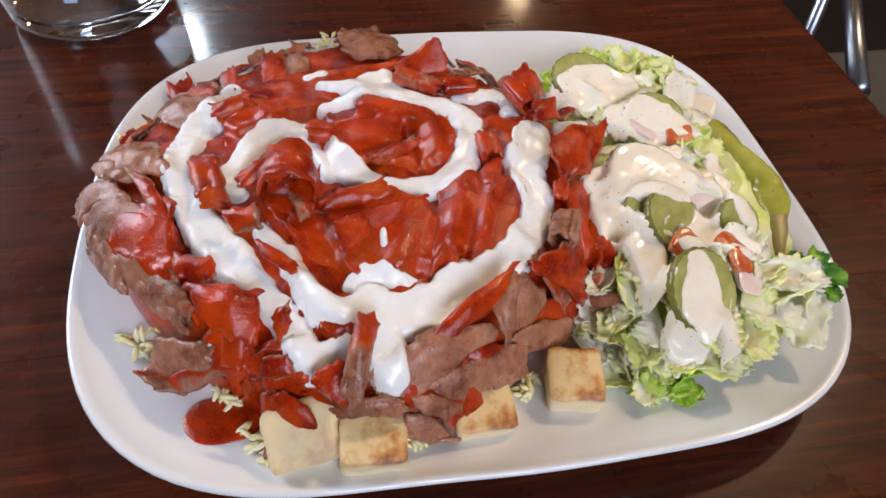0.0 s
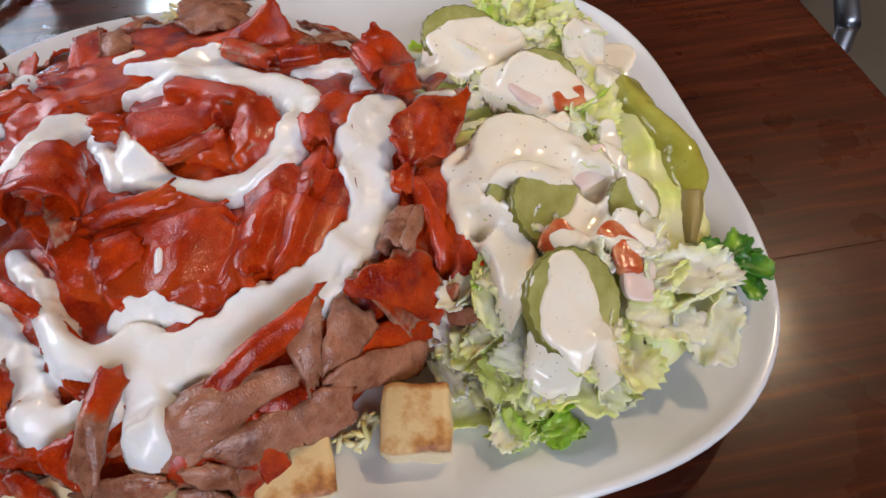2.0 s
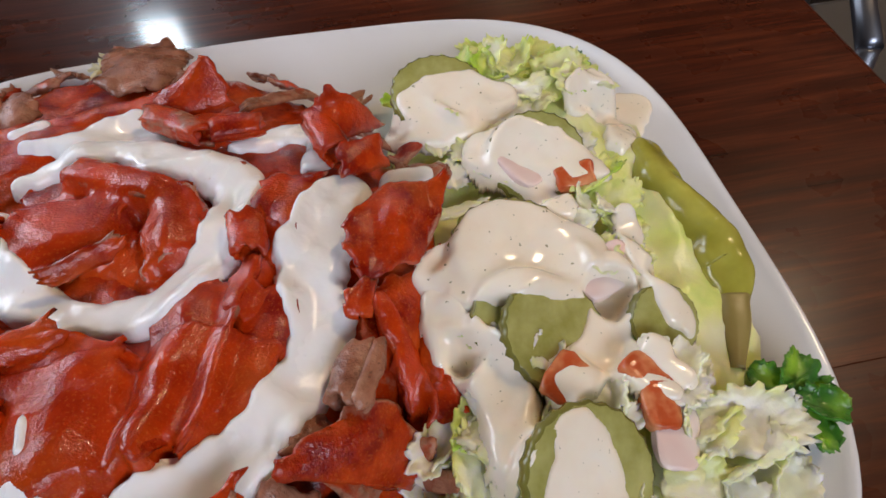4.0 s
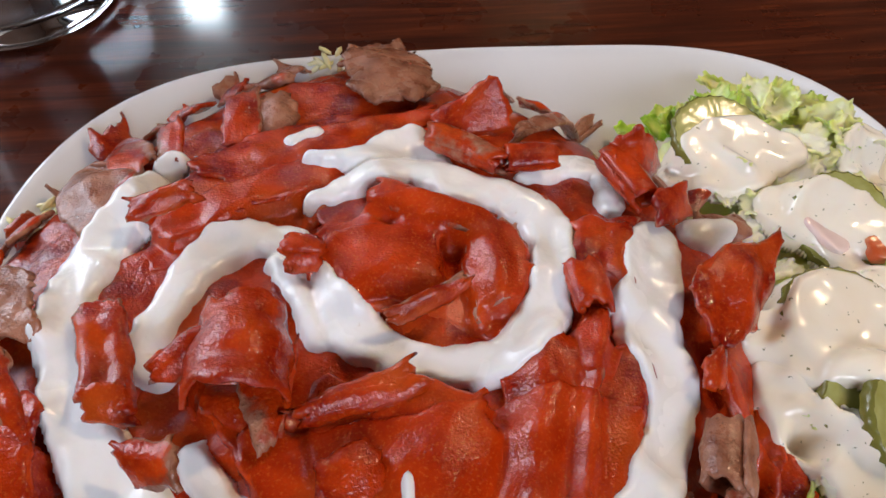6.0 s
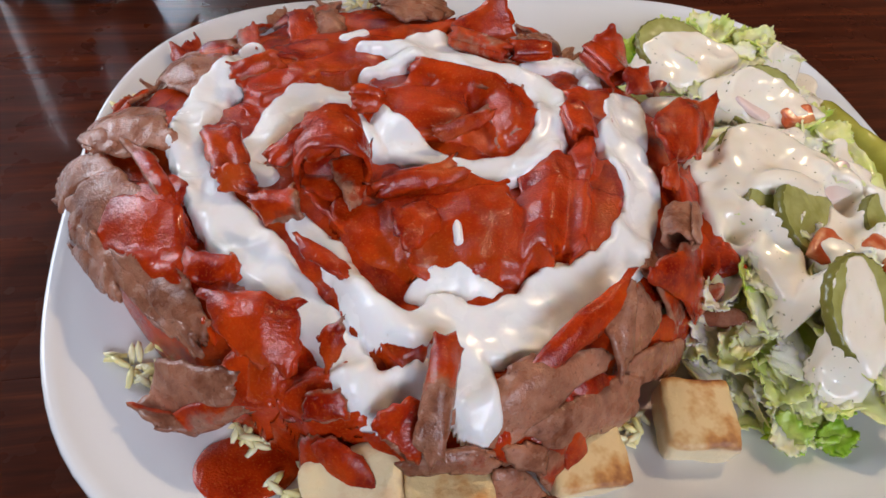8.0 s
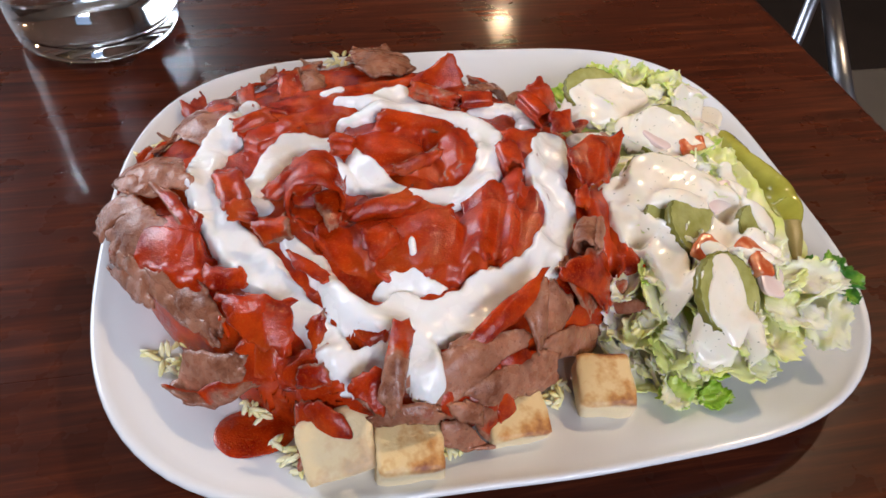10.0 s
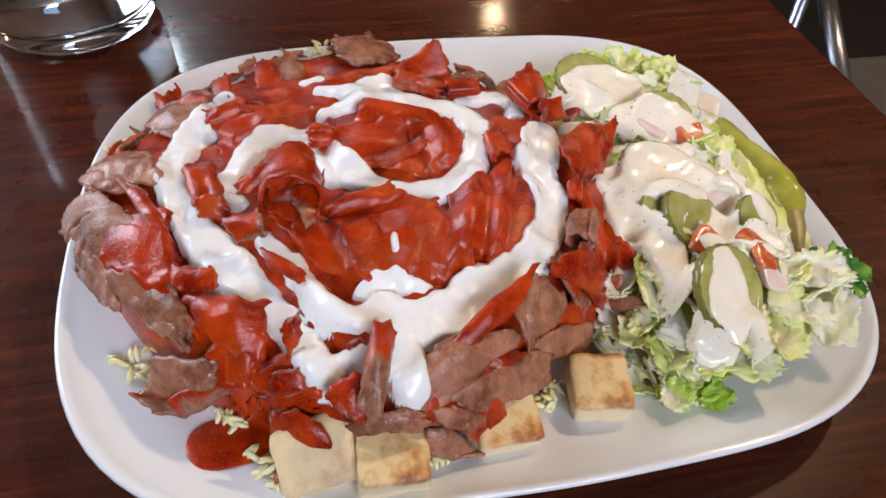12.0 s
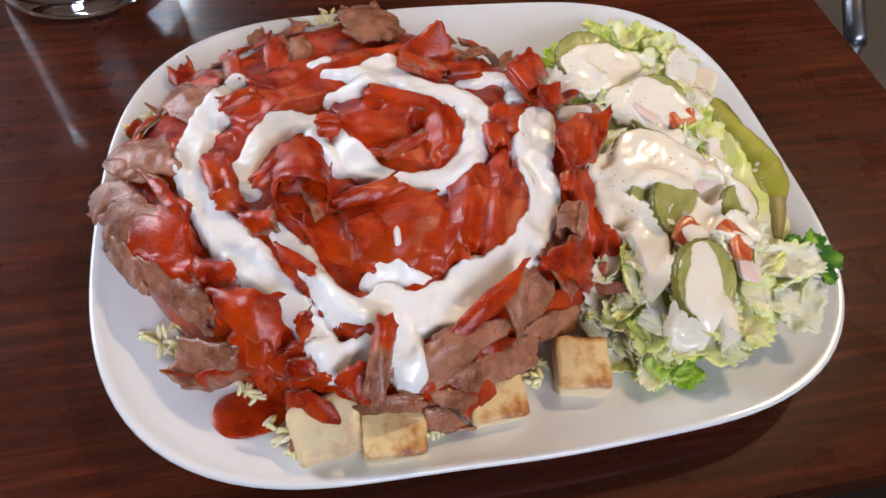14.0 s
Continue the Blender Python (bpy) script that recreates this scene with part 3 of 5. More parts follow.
body = heap()
MEAT.append(body)
slice_of_meat("thin bare grey-brown doner slice", ((-0.0599, 0.1421), (-0.0259, 0.1408), (-0.0224, 0.0899), (-0.0567, 0.0876)), (0.0096, 0.0096, 0.0036, 0.0036), (-0.2, -0.2, -0.2, -0.2), seed=1)
slice_of_meat("doner slice glazed with red chilli sauce", ((-0.1027, 0.0924), (-0.0897, 0.0988), (-0.0883, 0.0676), (-0.1014, 0.0663)), (0.0096, 0.0072, 0.003, 0.0036), (0.7, 0.3, 0.9, 1), seed=2)
slice_of_meat("thin bare grey-brown doner slice", ((-0.0937, 0.0936), (-0.0782, 0.0956), (-0.0751, 0.0772), (-0.0919, 0.0709)), (0.006, 0.0084, 0.003, 0.003), (0.25, 0, 0.3, 0.4), seed=3)
slice_of_meat("doner slice half covered in red sauce", ((-0.1607, 0.1003), (-0.1489, 0.1101), (-0.1231, 0.0664), (-0.1265, 0.0368)), (0.0048, 0.0048, 0.0048, 0.0036), (0.75, 0.8, 0.6, 0.6), seed=4)
slice_of_meat("crisp browned edge of a doner slice", ((-0.1701, 0.0757), (-0.1397, 0.0645), (-0.1224, 0.0566), (-0.1404, 0.027)), (0.0036, 0.006, 0.0048, 0.003), (0.2, 0.25, 0.35, 0.2), seed=5)
slice_of_meat("crisp browned edge of a doner slice", ((-0.1249, 0.0797), (-0.1155, 0.0812), (-0.113, 0.0596), (-0.1222, 0.0588)), (0.0072, 0.0084, 0.0036, 0.0036), (0.5, 0.8, 0.8, 0.6), seed=6)
slice_of_meat("doner slice glazed with red chilli sauce", ((-0.1174, 0.0563), (-0.0755, 0.0788), (-0.0365, 0.065), (-0.0837, 0.0325)), (0.0042, 0.0048, 0.0036, 0.0036), (1, 1, 1, 1), seed=7, bulge=0.0024)
slice_of_meat("doner slice glazed with red chilli sauce", ((-0.1227, 0.0371), (-0.0972, 0.0616), (-0.0778, 0.039), (-0.111, 0.0203)), (0.0036, 0.0042, 0.003, 0.0024), (0.8, 1, 1, 0.9), seed=8, fold=0.0016)
slice_of_meat("crisp browned edge of a doner slice", ((-0.1247, 0.0337), (-0.1037, 0.0361), (-0.1021, 0.033), (-0.1219, 0.0265)), (0.012, 0.014, 0.01, 0.008), (0.75, 0.9, 1, 0.7), seed=9, over=True)
slice_of_meat("doner slice glazed with red chilli sauce", ((-0.0775, 0.0691), (-0.0315, 0.0776), (-0.0251, 0.0697), (-0.064, 0.0599)), (0.0048, 0.0072, 0.0048, 0.0036), (1, 1, 1, 1), seed=10)
slice_of_meat("doner slice glazed with red chilli sauce", ((-0.0317, 0.0721), (-0.0062, 0.0754), (-0.0002, 0.0632), (-0.0239, 0.0615)), (0.007, 0.024, 0.007, 0.006), (1, 1, 1, 1), seed=11, over=True)
slice_of_meat("dark roasted doner slice under the others", ((0.0021, 0.0724), (0.0472, 0.1095), (0.0485, 0.1012), (-0.0034, 0.0562)), (0.0036, 0.0048, 0.0024, 0.0024), (0.35, 0.3, 0.4, 0.5), seed=12)
rolled_slice("dark roasted doner slice under the others", (-0.0302, 0.0615, 0.008), (-0.0095, 0.0437, 0.008), 0.0055, 0.0050, seed=13, sauce=(0.45, 0.5), over=True, turns=1.1, start=0.6)
rolled_slice("doner slice glazed with red chilli sauce", (-0.0074, 0.0462, 0.008), (0.0093, 0.0454, 0.009), 0.0055, 0.0045, seed=14, sauce=(0.8, 0.7), over=True, turns=1.1, start=0.3)
slice_of_meat("doner slice glazed with red chilli sauce", ((0.0268, 0.0488), (0.0332, 0.0429), (0.0541, 0.0535), (0.0264, 0.0215)), (0.012, 0.026, 0.012, 0.006), (1, 1, 1, 1), seed=15, over=True)
rolled_slice("doner slice glazed with red chilli sauce", (0.0276, 0.0451, 0.01), (0.0331, 0.0238, 0.008), 0.0065, 0.0055, seed=16, sauce=(0.7, 0.95), over=True, turns=1.0, start=0.8)
slice_of_meat("doner slice glazed with red chilli sauce", ((0.0325, 0.0212), (0.049, 0.0303), (0.0493, 0.0204), (0.0342, 0.0128)), (0.01, 0.014, 0.006, 0.005), (1, 1, 1, 1), seed=17, over=True)
slice_of_meat("doner slice glazed with red chilli sauce", ((-0.0684, 0.0515), (-0.0292, 0.0517), (0.002, 0.0256), (-0.068, 0.0185)), (0.0018, 0.0018, 0.0018, 0.0018), (1, 1, 1, 1), seed=18)
slice_of_meat("doner slice glazed with red chilli sauce", ((-0.0689, 0.0176), (-0.0351, 0.0217), (-0.0322, -0.0044), (-0.0616, -0.0109)), (0.006, 0.0048, 0.0036, 0.0036), (0.9, 1, 1, 1), seed=19, bulge=0.0030)
rolled_slice("dark roasted doner slice under the others", (-0.0509, 0.0334, 0.007), (-0.0203, 0.0158, 0.007), 0.0062, 0.0055, seed=20, sauce=(0.55, 0.3), turns=1.2, start=0.5)
slice_of_meat("doner slice half covered in red sauce", ((-0.0278, 0.0117), (-0.0093, 0.0194), (-0.0081, -0.0067), (-0.0263, -0.0134)), (0.0042, 0.0072, 0.0036, 0.0036), (0.65, 0.6, 0.8, 0.6), seed=21, fold=0.0018)
slice_of_meat("crisp browned edge of a doner slice", ((-0.0521, -0.0148), (-0.0301, -0.0062), (-0.0271, -0.008), (-0.0478, -0.0165)), (0.012, 0.013, 0.008, 0.007), (0.85, 0.7, 0.9, 0.9), seed=22, over=True)
slice_of_meat("doner slice glazed with red chilli sauce", ((-0.0558, 0.0512), (-0.0384, 0.0512), (-0.0376, 0.0358), (-0.0553, 0.0339)), (0.0042, 0.0048, 0.0036, 0.0036), (0.9, 0.8, 1, 1), seed=23)
rolled_slice("doner slice glazed with red chilli sauce", (-0.0773, 0.009, 0.009), (-0.0674, 0.0088, 0.008), 0.0060, 0.0050, seed=24, sauce=(0.8, 0.9), over=True, turns=1.1, start=1.2)
slice_of_meat("doner slice glazed with red chilli sauce", ((-0.0745, -0.0291), (-0.0247, -0.0345), (-0.0323, -0.0725), (-0.067, -0.072)), (0.0036, 0.0042, 0.0042, 0.003), (1, 1, 1, 1), seed=25, bulge=0.0024, fold=0.0010)
slice_of_meat("doner slice glazed with red chilli sauce", ((-0.0766, -0.0386), (-0.0452, -0.0267), (-0.0417, -0.0363), (-0.0701, -0.0412)), (0.011, 0.009, 0.006, 0.006), (0.9, 1, 1, 1), seed=26, over=True, bulge=0.003)
slice_of_meat("doner slice glazed with red chilli sauce", ((-0.0702, -0.0513), (-0.0572, -0.0461), (-0.0533, -0.0551), (-0.0663, -0.0675)), (0.009, 0.01, 0.007, 0.006), (1, 1, 1, 1), seed=27, over=True)
slice_of_meat("doner slice glazed with red chilli sauce", ((-0.021, -0.0267), (0.0102, -0.0142), (-0.0092, -0.0683), (-0.0308, -0.07)), (0.0036, 0.006, 0.0036, 0.003), (1, 1, 1, 1), seed=28, fold=0.0032, bulge=0.0018)
slice_of_meat("doner slice glazed with red chilli sauce", ((0.0028, -0.0259), (0.0179, -0.0305), (0.004, -0.0635), (-0.012, -0.0686)), (0.0018, 0.0018, 0.0012, 0.0012), (1, 1, 1, 1), seed=29)
slice_of_meat("doner slice glazed with red chilli sauce", ((0.0089, 0.0205), (0.0297, 0.0209), (0.0156, -0.0169), (-0.0001, -0.013)), (0.0036, 0.0036, 0.0024, 0.0024), (0.8, 1, 1, 0.9), seed=30, fold=0.0016)
rolled_slice("doner slice glazed with red chilli sauce", (0.0042, -0.002, 0.008), (0.0051, -0.0165, 0.007), 0.0055, 0.0050, seed=31, sauce=(0.7, 0.8), over=True, turns=1.0, start=0.4)
rolled_slice("doner slice glazed with red chilli sauce", (-0.0847, -0.0105, 0.012), (-0.0861, -0.0372, 0.013), 0.0100, 0.0135, seed=32, sauce=(1, 0.72), over=True, turns=0.80, start=-0.5, squash=1.0, thick=0.0018)
slice_of_meat("doner slice glazed with red chilli sauce", ((-0.1086, -0.0233), (-0.0876, -0.0124), (-0.0837, -0.0214), (-0.1066, -0.0291)), (0.012, 0.014, 0.009, 0.01), (0.9, 1, 0.9, 0.8), seed=33, over=True, bulge=0.004)
slice_of_meat("doner slice half covered in red sauce", ((-0.088, -0.0294), (-0.0728, -0.0211), (-0.0768, -0.0423), (-0.0826, -0.048)), (0.013, 0.01, 0.006, 0.008), (0.6, 0.8, 0.9, 0.5), seed=34, over=True)
slice_of_meat("doner slice glazed with red chilli sauce", ((-0.0995, -0.0255), (-0.077, -0.0302), (-0.0804, -0.0441), (-0.0969, -0.0342)), (0.0036, 0.0036, 0.0036, 0.0036), (1, 1, 1, 1), seed=35)
slice_of_meat("doner slice glazed with red chilli sauce", ((-0.1327, 0.0004), (-0.119, 0.0015), (-0.1105, -0.0364), (-0.1249, -0.0314)), (0.006, 0.006, 0.006, 0.006), (0.9, 0.8, 1, 1), seed=36, over=True, fold=0.0014)
slice_of_meat("doner slice glazed with red chilli sauce", ((-0.1242, -0.0282), (-0.114, -0.0266), (-0.1102, -0.0372), (-0.123, -0.0342)), (0.01, 0.01, 0.008, 0.006), (1, 1, 1, 1), seed=37, over=True)
slice_of_meat("crisp browned edge of a doner slice", ((-0.1146, -0.0427), (-0.0975, -0.045), (-0.0963, -0.0557), (-0.1085, -0.0517)), (0.014, 0.016, 0.014, 0.008), (0.8, 0.55, 0.4, 0.8), seed=38, over=True, bulge=0.003)
slice_of_meat("doner slice glazed with red chilli sauce", ((-0.0967, -0.033), (-0.068, -0.0372), (-0.0667, -0.0693), (-0.0837, -0.0545)), (0.0006, 0.0006, 0.0006, 0.0006), (1, 1, 1, 1), seed=39)
slice_of_meat("doner slice glazed with red chilli sauce", ((-0.1005, -0.0552), (-0.0828, -0.0697), (-0.085, -0.075), (-0.0972, -0.0654)), (0.009, 0.009, 0.008, 0.006), (1, 1, 1, 1), seed=40, over=True)
slice_of_meat("doner slice glazed with red chilli sauce", ((-0.0881, -0.0691), (-0.0783, -0.0741), (-0.059, -0.0959), (-0.0732, -0.1003)), (0.0024, 0.0024, 0.0036, 0.0036), (1, 1, 1, 1), seed=41)
slice_of_meat("thin bare grey-brown doner slice", ((-0.1859, 0.0301), (-0.1461, 0.0126), (-0.1389, -0.0088), (-0.1659, -0.0085)), (0.0084, 0.0054, 0.0048, 0.0048), (-0.2, -0.2, -0.2, -0.2), seed=42)
slice_of_meat("thin bare grey-brown doner slice", ((-0.1858, 0.0269), (-0.1604, -0.0004), (-0.1596, -0.0071), (-0.1715, -0.0034)), (0.0108, 0.0072, 0.006, 0.0072), (-0.1, 0.1, 0.1, -0.1), seed=43)
slice_of_meat("crisp browned edge of a doner slice", ((-0.1906, 0.0071), (-0.1635, -0.0073), (-0.1569, -0.018), (-0.1881, -0.0095)), (0.0096, 0.0072, 0.0054, 0.0072), (0.1, 0.3, 0.3, 0), seed=44)
slice_of_meat("thin bare grey-brown doner slice", ((-0.1819, -0.0135), (-0.1559, -0.0171), (-0.1429, -0.0359), (-0.1687, -0.0369)), (0.006, 0.0054, 0.0042, 0.0042), (-0.2, 0.1, 0.6, 0), seed=45)
slice_of_meat("doner slice glazed with red chilli sauce", ((-0.1659, -0.0164), (-0.1355, -0.0273), (-0.1332, -0.0587), (-0.161, -0.0452)), (0.0048, 0.0048, 0.0036, 0.0036), (0.6, 1, 1, 0.8), seed=46, bulge=0.0024)
slice_of_meat("doner slice half covered in red sauce", ((-0.1592, -0.0023), (-0.1473, -0.0112), (-0.1344, -0.0383), (-0.1398, -0.0381)), (0.0072, 0.0072, 0.006, 0.0048), (0.4, 0.6, 1, 0.6), seed=47)
slice_of_meat("thin bare grey-brown doner slice", ((-0.1887, -0.0098), (-0.1521, -0.0497), (-0.1261, -0.0816), (-0.1362, -0.0805)), (0.0036, 0.0048, 0.003, 0.0024), (-0.2, -0.2, -0.2, -0.2), seed=48, wave=0.0036)
slice_of_meat("thin bare grey-brown doner slice", ((-0.159, -0.0447), (-0.1337, -0.0611), (-0.1245, -0.0797), (-0.1324, -0.0811)), (0.0054, 0.0054, 0.0048, 0.0048), (0, 0.3, 0.2, -0.2), seed=49)
slice_of_meat("thin bare grey-brown doner slice", ((-0.187, -0.0148), (-0.1618, -0.0423), (-0.1543, -0.0609), (-0.1675, -0.0457)), (0.0024, 0.0024, 0.0018, 0.0018), (-0.2, -0.2, -0.2, -0.2), seed=50, wave=0.0036)
slice_of_meat("doner slice glazed with red chilli sauce", ((-0.1331, -0.0579), (-0.1154, -0.0636), (-0.1151, -0.072), (-0.131, -0.0674)), (0.01, 0.012, 0.01, 0.008), (0.7, 0.9, 1, 1), seed=51, over=True)
slice_of_meat("doner slice glazed with red chilli sauce", ((-0.129, -0.0715), (-0.0963, -0.0806), (-0.1015, -0.1002), (-0.1179, -0.0907)), (0.013, 0.009, 0.008, 0.011), (1, 1, 1, 1), seed=52, over=True, bulge=0.005)
slice_of_meat("doner slice glazed with red chilli sauce", ((-0.1195, -0.0854), (-0.0976, -0.0907), (-0.109, -0.1047), (-0.1267, -0.0979)), (0.0048, 0.0042, 0.0042, 0.0048), (1, 1, 1, 0.8), seed=53, bulge=0.0018)
slice_of_meat("thin bare grey-brown doner slice", ((-0.1436, -0.078), (-0.1158, -0.0932), (-0.1217, -0.0984), (-0.1518, -0.0885)), (0.006, 0.0048, 0.0042, 0.0048), (-0.2, 0.1, 0.2, -0.2), seed=54)
slice_of_meat("doner slice half covered in red sauce", ((-0.1534, -0.0879), (-0.1229, -0.0959), (-0.1116, -0.1023), (-0.1456, -0.097)), (0.0066, 0.0054, 0.0054, 0.0066), (0.9, 0.8, 0.5, -0.1), seed=55)
slice_of_meat("doner slice glazed with red chilli sauce", ((-0.1077, -0.0952), (-0.0795, -0.1003), (-0.0824, -0.1144), (-0.1062, -0.1079)), (0.0036, 0.0036, 0.0054, 0.0054), (1, 1, 1, 1), seed=56, wave=0.0042)
slice_of_meat("crisp browned edge of a doner slice", ((-0.0995, -0.1052), (-0.0872, -0.1076), (-0.0868, -0.1132), (-0.0991, -0.111)), (0.012, 0.012, 0.012, 0.012), (0.85, 0.7, 0.6, 0.9), seed=57, over=True)
slice_of_meat("crisp browned edge of a doner slice", ((-0.0936, -0.0917), (-0.0868, -0.0919), (-0.087, -0.0965), (-0.0922, -0.1007)), (0.01, 0.016, 0.01, 0.008), (0.8, 0.6, 0.9, 0.9), seed=58, over=True)
slice_of_meat("doner slice glazed with red chilli sauce", ((-0.0829, -0.1149), (-0.0669, -0.1107), (-0.0677, -0.1253), (-0.0748, -0.124)), (0.012, 0.01, 0.012, 0.013), (0.9, 1, 1, 0.4), seed=59, over=True)
slice_of_meat("doner slice half covered in red sauce", ((-0.0612, -0.0933), (-0.0546, -0.1), (-0.0641, -0.1283), (-0.0718, -0.1265)), (0.011, 0.011, 0.017, 0.017), (1, 0.8, -0.1, -0.2), seed=60, over=True, bulge=0.004)
slice_of_meat("thin bare grey-brown doner slice", ((-0.0634, -0.1175), (-0.0362, -0.102), (-0.0023, -0.0985), (-0.0467, -0.1239)), (0.0054, 0.0054, 0.006, 0.006), (-0.1, -0.05, -0.2, -0.2), seed=61, bulge=0.0048, wave=0.0016)
slice_of_meat("thin bare grey-brown doner slice", ((-0.0409, -0.1172), (0.0032, -0.1006), (0.0078, -0.1088), (-0.0306, -0.1241)), (0.0048, 0.0048, 0.006, 0.006), (-0.2, -0.2, -0.2, -0.2), seed=62, bulge=0.0024)
slice_of_meat("dark roasted doner slice under the others", ((-0.0474, -0.1225), (-0.0307, -0.1208), (-0.0317, -0.1267), (-0.0422, -0.1264)), (0.006, 0.006, 0.0054, 0.0054), (0.2, 0.1, 0, 0.2), seed=63)
slice_of_meat("dark roasted doner slice under the others", ((-0.0491, -0.1263), (-0.0385, -0.1255), (-0.0261, -0.1328), (-0.0481, -0.1324)), (0.0048, 0.0048, 0.0036, 0.0036), (0.3, 0.1, 0, 0.2), seed=64)
slice_of_meat("crisp browned edge of a doner slice", ((-0.0732, -0.123), (-0.0478, -0.1246), (-0.0492, -0.1289), (-0.0745, -0.126)), (0.0096, 0.009, 0.0084, 0.0096), (0.35, 0.3, 0.3, 0.4), seed=65)
slice_of_meat("doner slice glazed with red chilli sauce", ((-0.0381, -0.1059), (0.0026, -0.0785), (0.0001, -0.0886), (-0.0296, -0.1077)), (0.01, 0.014, 0.012, 0.01), (1, 1, 1, 1), seed=66, over=True, bulge=0.003)
slice_of_meat("thin bare grey-brown doner slice", ((-0.0115, -0.0934), (0.0016, -0.0827), (-0.0019, -0.1016), (-0.0068, -0.1078)), (0.01, 0.017, 0.013, 0.012), (0.3, 0.3, -0.2, -0.1), seed=67, over=True)
slice_of_meat("dark roasted doner slice under the others", ((0.0041, -0.0782), (0.0194, -0.0816), (0.0056, -0.0971), (-0.0033, -0.0995)), (0.006, 0.0048, 0.0042, 0.0048), (0.2, 0.3, 0.2, 0.1), seed=68)
slice_of_meat("thin bare grey-brown doner slice", ((-0.0014, -0.1004), (0.0358, -0.0804), (0.0294, -0.0917), (-0.0014, -0.1058)), (0.0054, 0.0042, 0.0048, 0.0054), (0, 0.1, -0.2, -0.2), seed=69, bulge=0.0018)
slice_of_meat("doner slice glazed with red chilli sauce", ((0.0041, -0.0888), (0.0418, -0.0701), (0.0368, -0.0808), (0.0063, -0.095)), (0.0018, 0.0018, 0.0018, 0.0018), (1, 1, 1, 1), seed=70)
slice_of_meat("doner slice glazed with red chilli sauce", ((0.0047, -0.0801), (0.0352, -0.0607), (0.0489, -0.0713), (0.0325, -0.0808)), (0.012, 0.014, 0.009, 0.01), (1, 0.8, 0.4, 1), seed=71, over=True, bulge=0.005)
slice_of_meat("thin bare grey-brown doner slice", ((0.0384, -0.0714), (0.0535, -0.0798), (0.0528, -0.0852), (0.0371, -0.0765)), (0.0054, 0.0048, 0.0048, 0.0054), (0.5, 0.1, -0.1, 0.3), seed=72)
rolled_slice("thin bare grey-brown doner slice", (0.0334, -0.0486, 0.009), (0.0256, -0.0643, 0.013), 0.0058, 0.0068, seed=73, sauce=(0.1, -0.1), over=True, turns=1.2, start=2.0, thick=0.0016)
slice_of_meat("doner slice glazed with red chilli sauce", ((0.0374, -0.0281), (0.0602, -0.0134), (0.0522, -0.0556), (0.0414, -0.0595)), (0.0036, 0.0036, 0.0024, 0.0024), (1, 1, 1, 1), seed=74)
slice_of_meat("doner slice glazed with red chilli sauce", ((0.0472, -0.0484), (0.0547, -0.053), (0.058, -0.0679), (0.0479, -0.0639)), (0.0012, 0.0012, 0.0012, 0.0012), (1, 1, 1, 1), seed=75)
slice_of_meat("doner slice glazed with red chilli sauce", ((0.0332, -0.0079), (0.0678, 0.0049), (0.0534, -0.0229), (0.0327, -0.0316)), (0.012, 0.022, 0.011, 0.009), (0.95, 0.7, 1, 1), seed=76, over=True, fold=0.0016)
slice_of_meat("doner slice half covered in red sauce", ((0.0304, -0.0333), (0.0394, -0.0284), (0.036, -0.0398), (0.0286, -0.0405)), (0.009, 0.008, 0.007, 0.007), (0.9, 0.9, 0.9, 0.9), seed=77, over=True)

# small scraps that lie between the slices, round the flanks of the heap
rng = random.Random(4)
for k in range(28):
    th = rng.uniform(0, 2 * math.pi)
    if -0.9 < th - 2 * math.pi < 0 and k % 3:
        th -= 1.2
    q = (abs(math.cos(th) / 0.135) ** 1.6 + abs(math.sin(th) / 0.145) ** 1.6) ** -0.625 * rng.uniform(0.86, 0.985)
    x, y = -0.058 + q * math.cos(th), 0.005 + q * math.sin(th)
    a, s, w = rng.uniform(0, math.pi), rng.uniform(0.006, 0.011), rng.uniform(0.004, 0.007)
    c, d = Vector((math.cos(a), math.sin(a))) * s, Vector((-math.sin(a), math.cos(a))) * w
    o = Vector((x, y))
    cs = tuple((p.x, p.y) for p in (o - c + d, o + c + d, o + c - d, o - c - d))
    ls = tuple(rng.uniform(0, 0.006) for _ in range(4))
    slice_of_meat("small browned scrap of doner meat", cs, ls, (rng.uniform(0.3, 1.0),) * 2, seed=100 + k, bulge=0.003, name="meat_scrap", group="meat scraps")

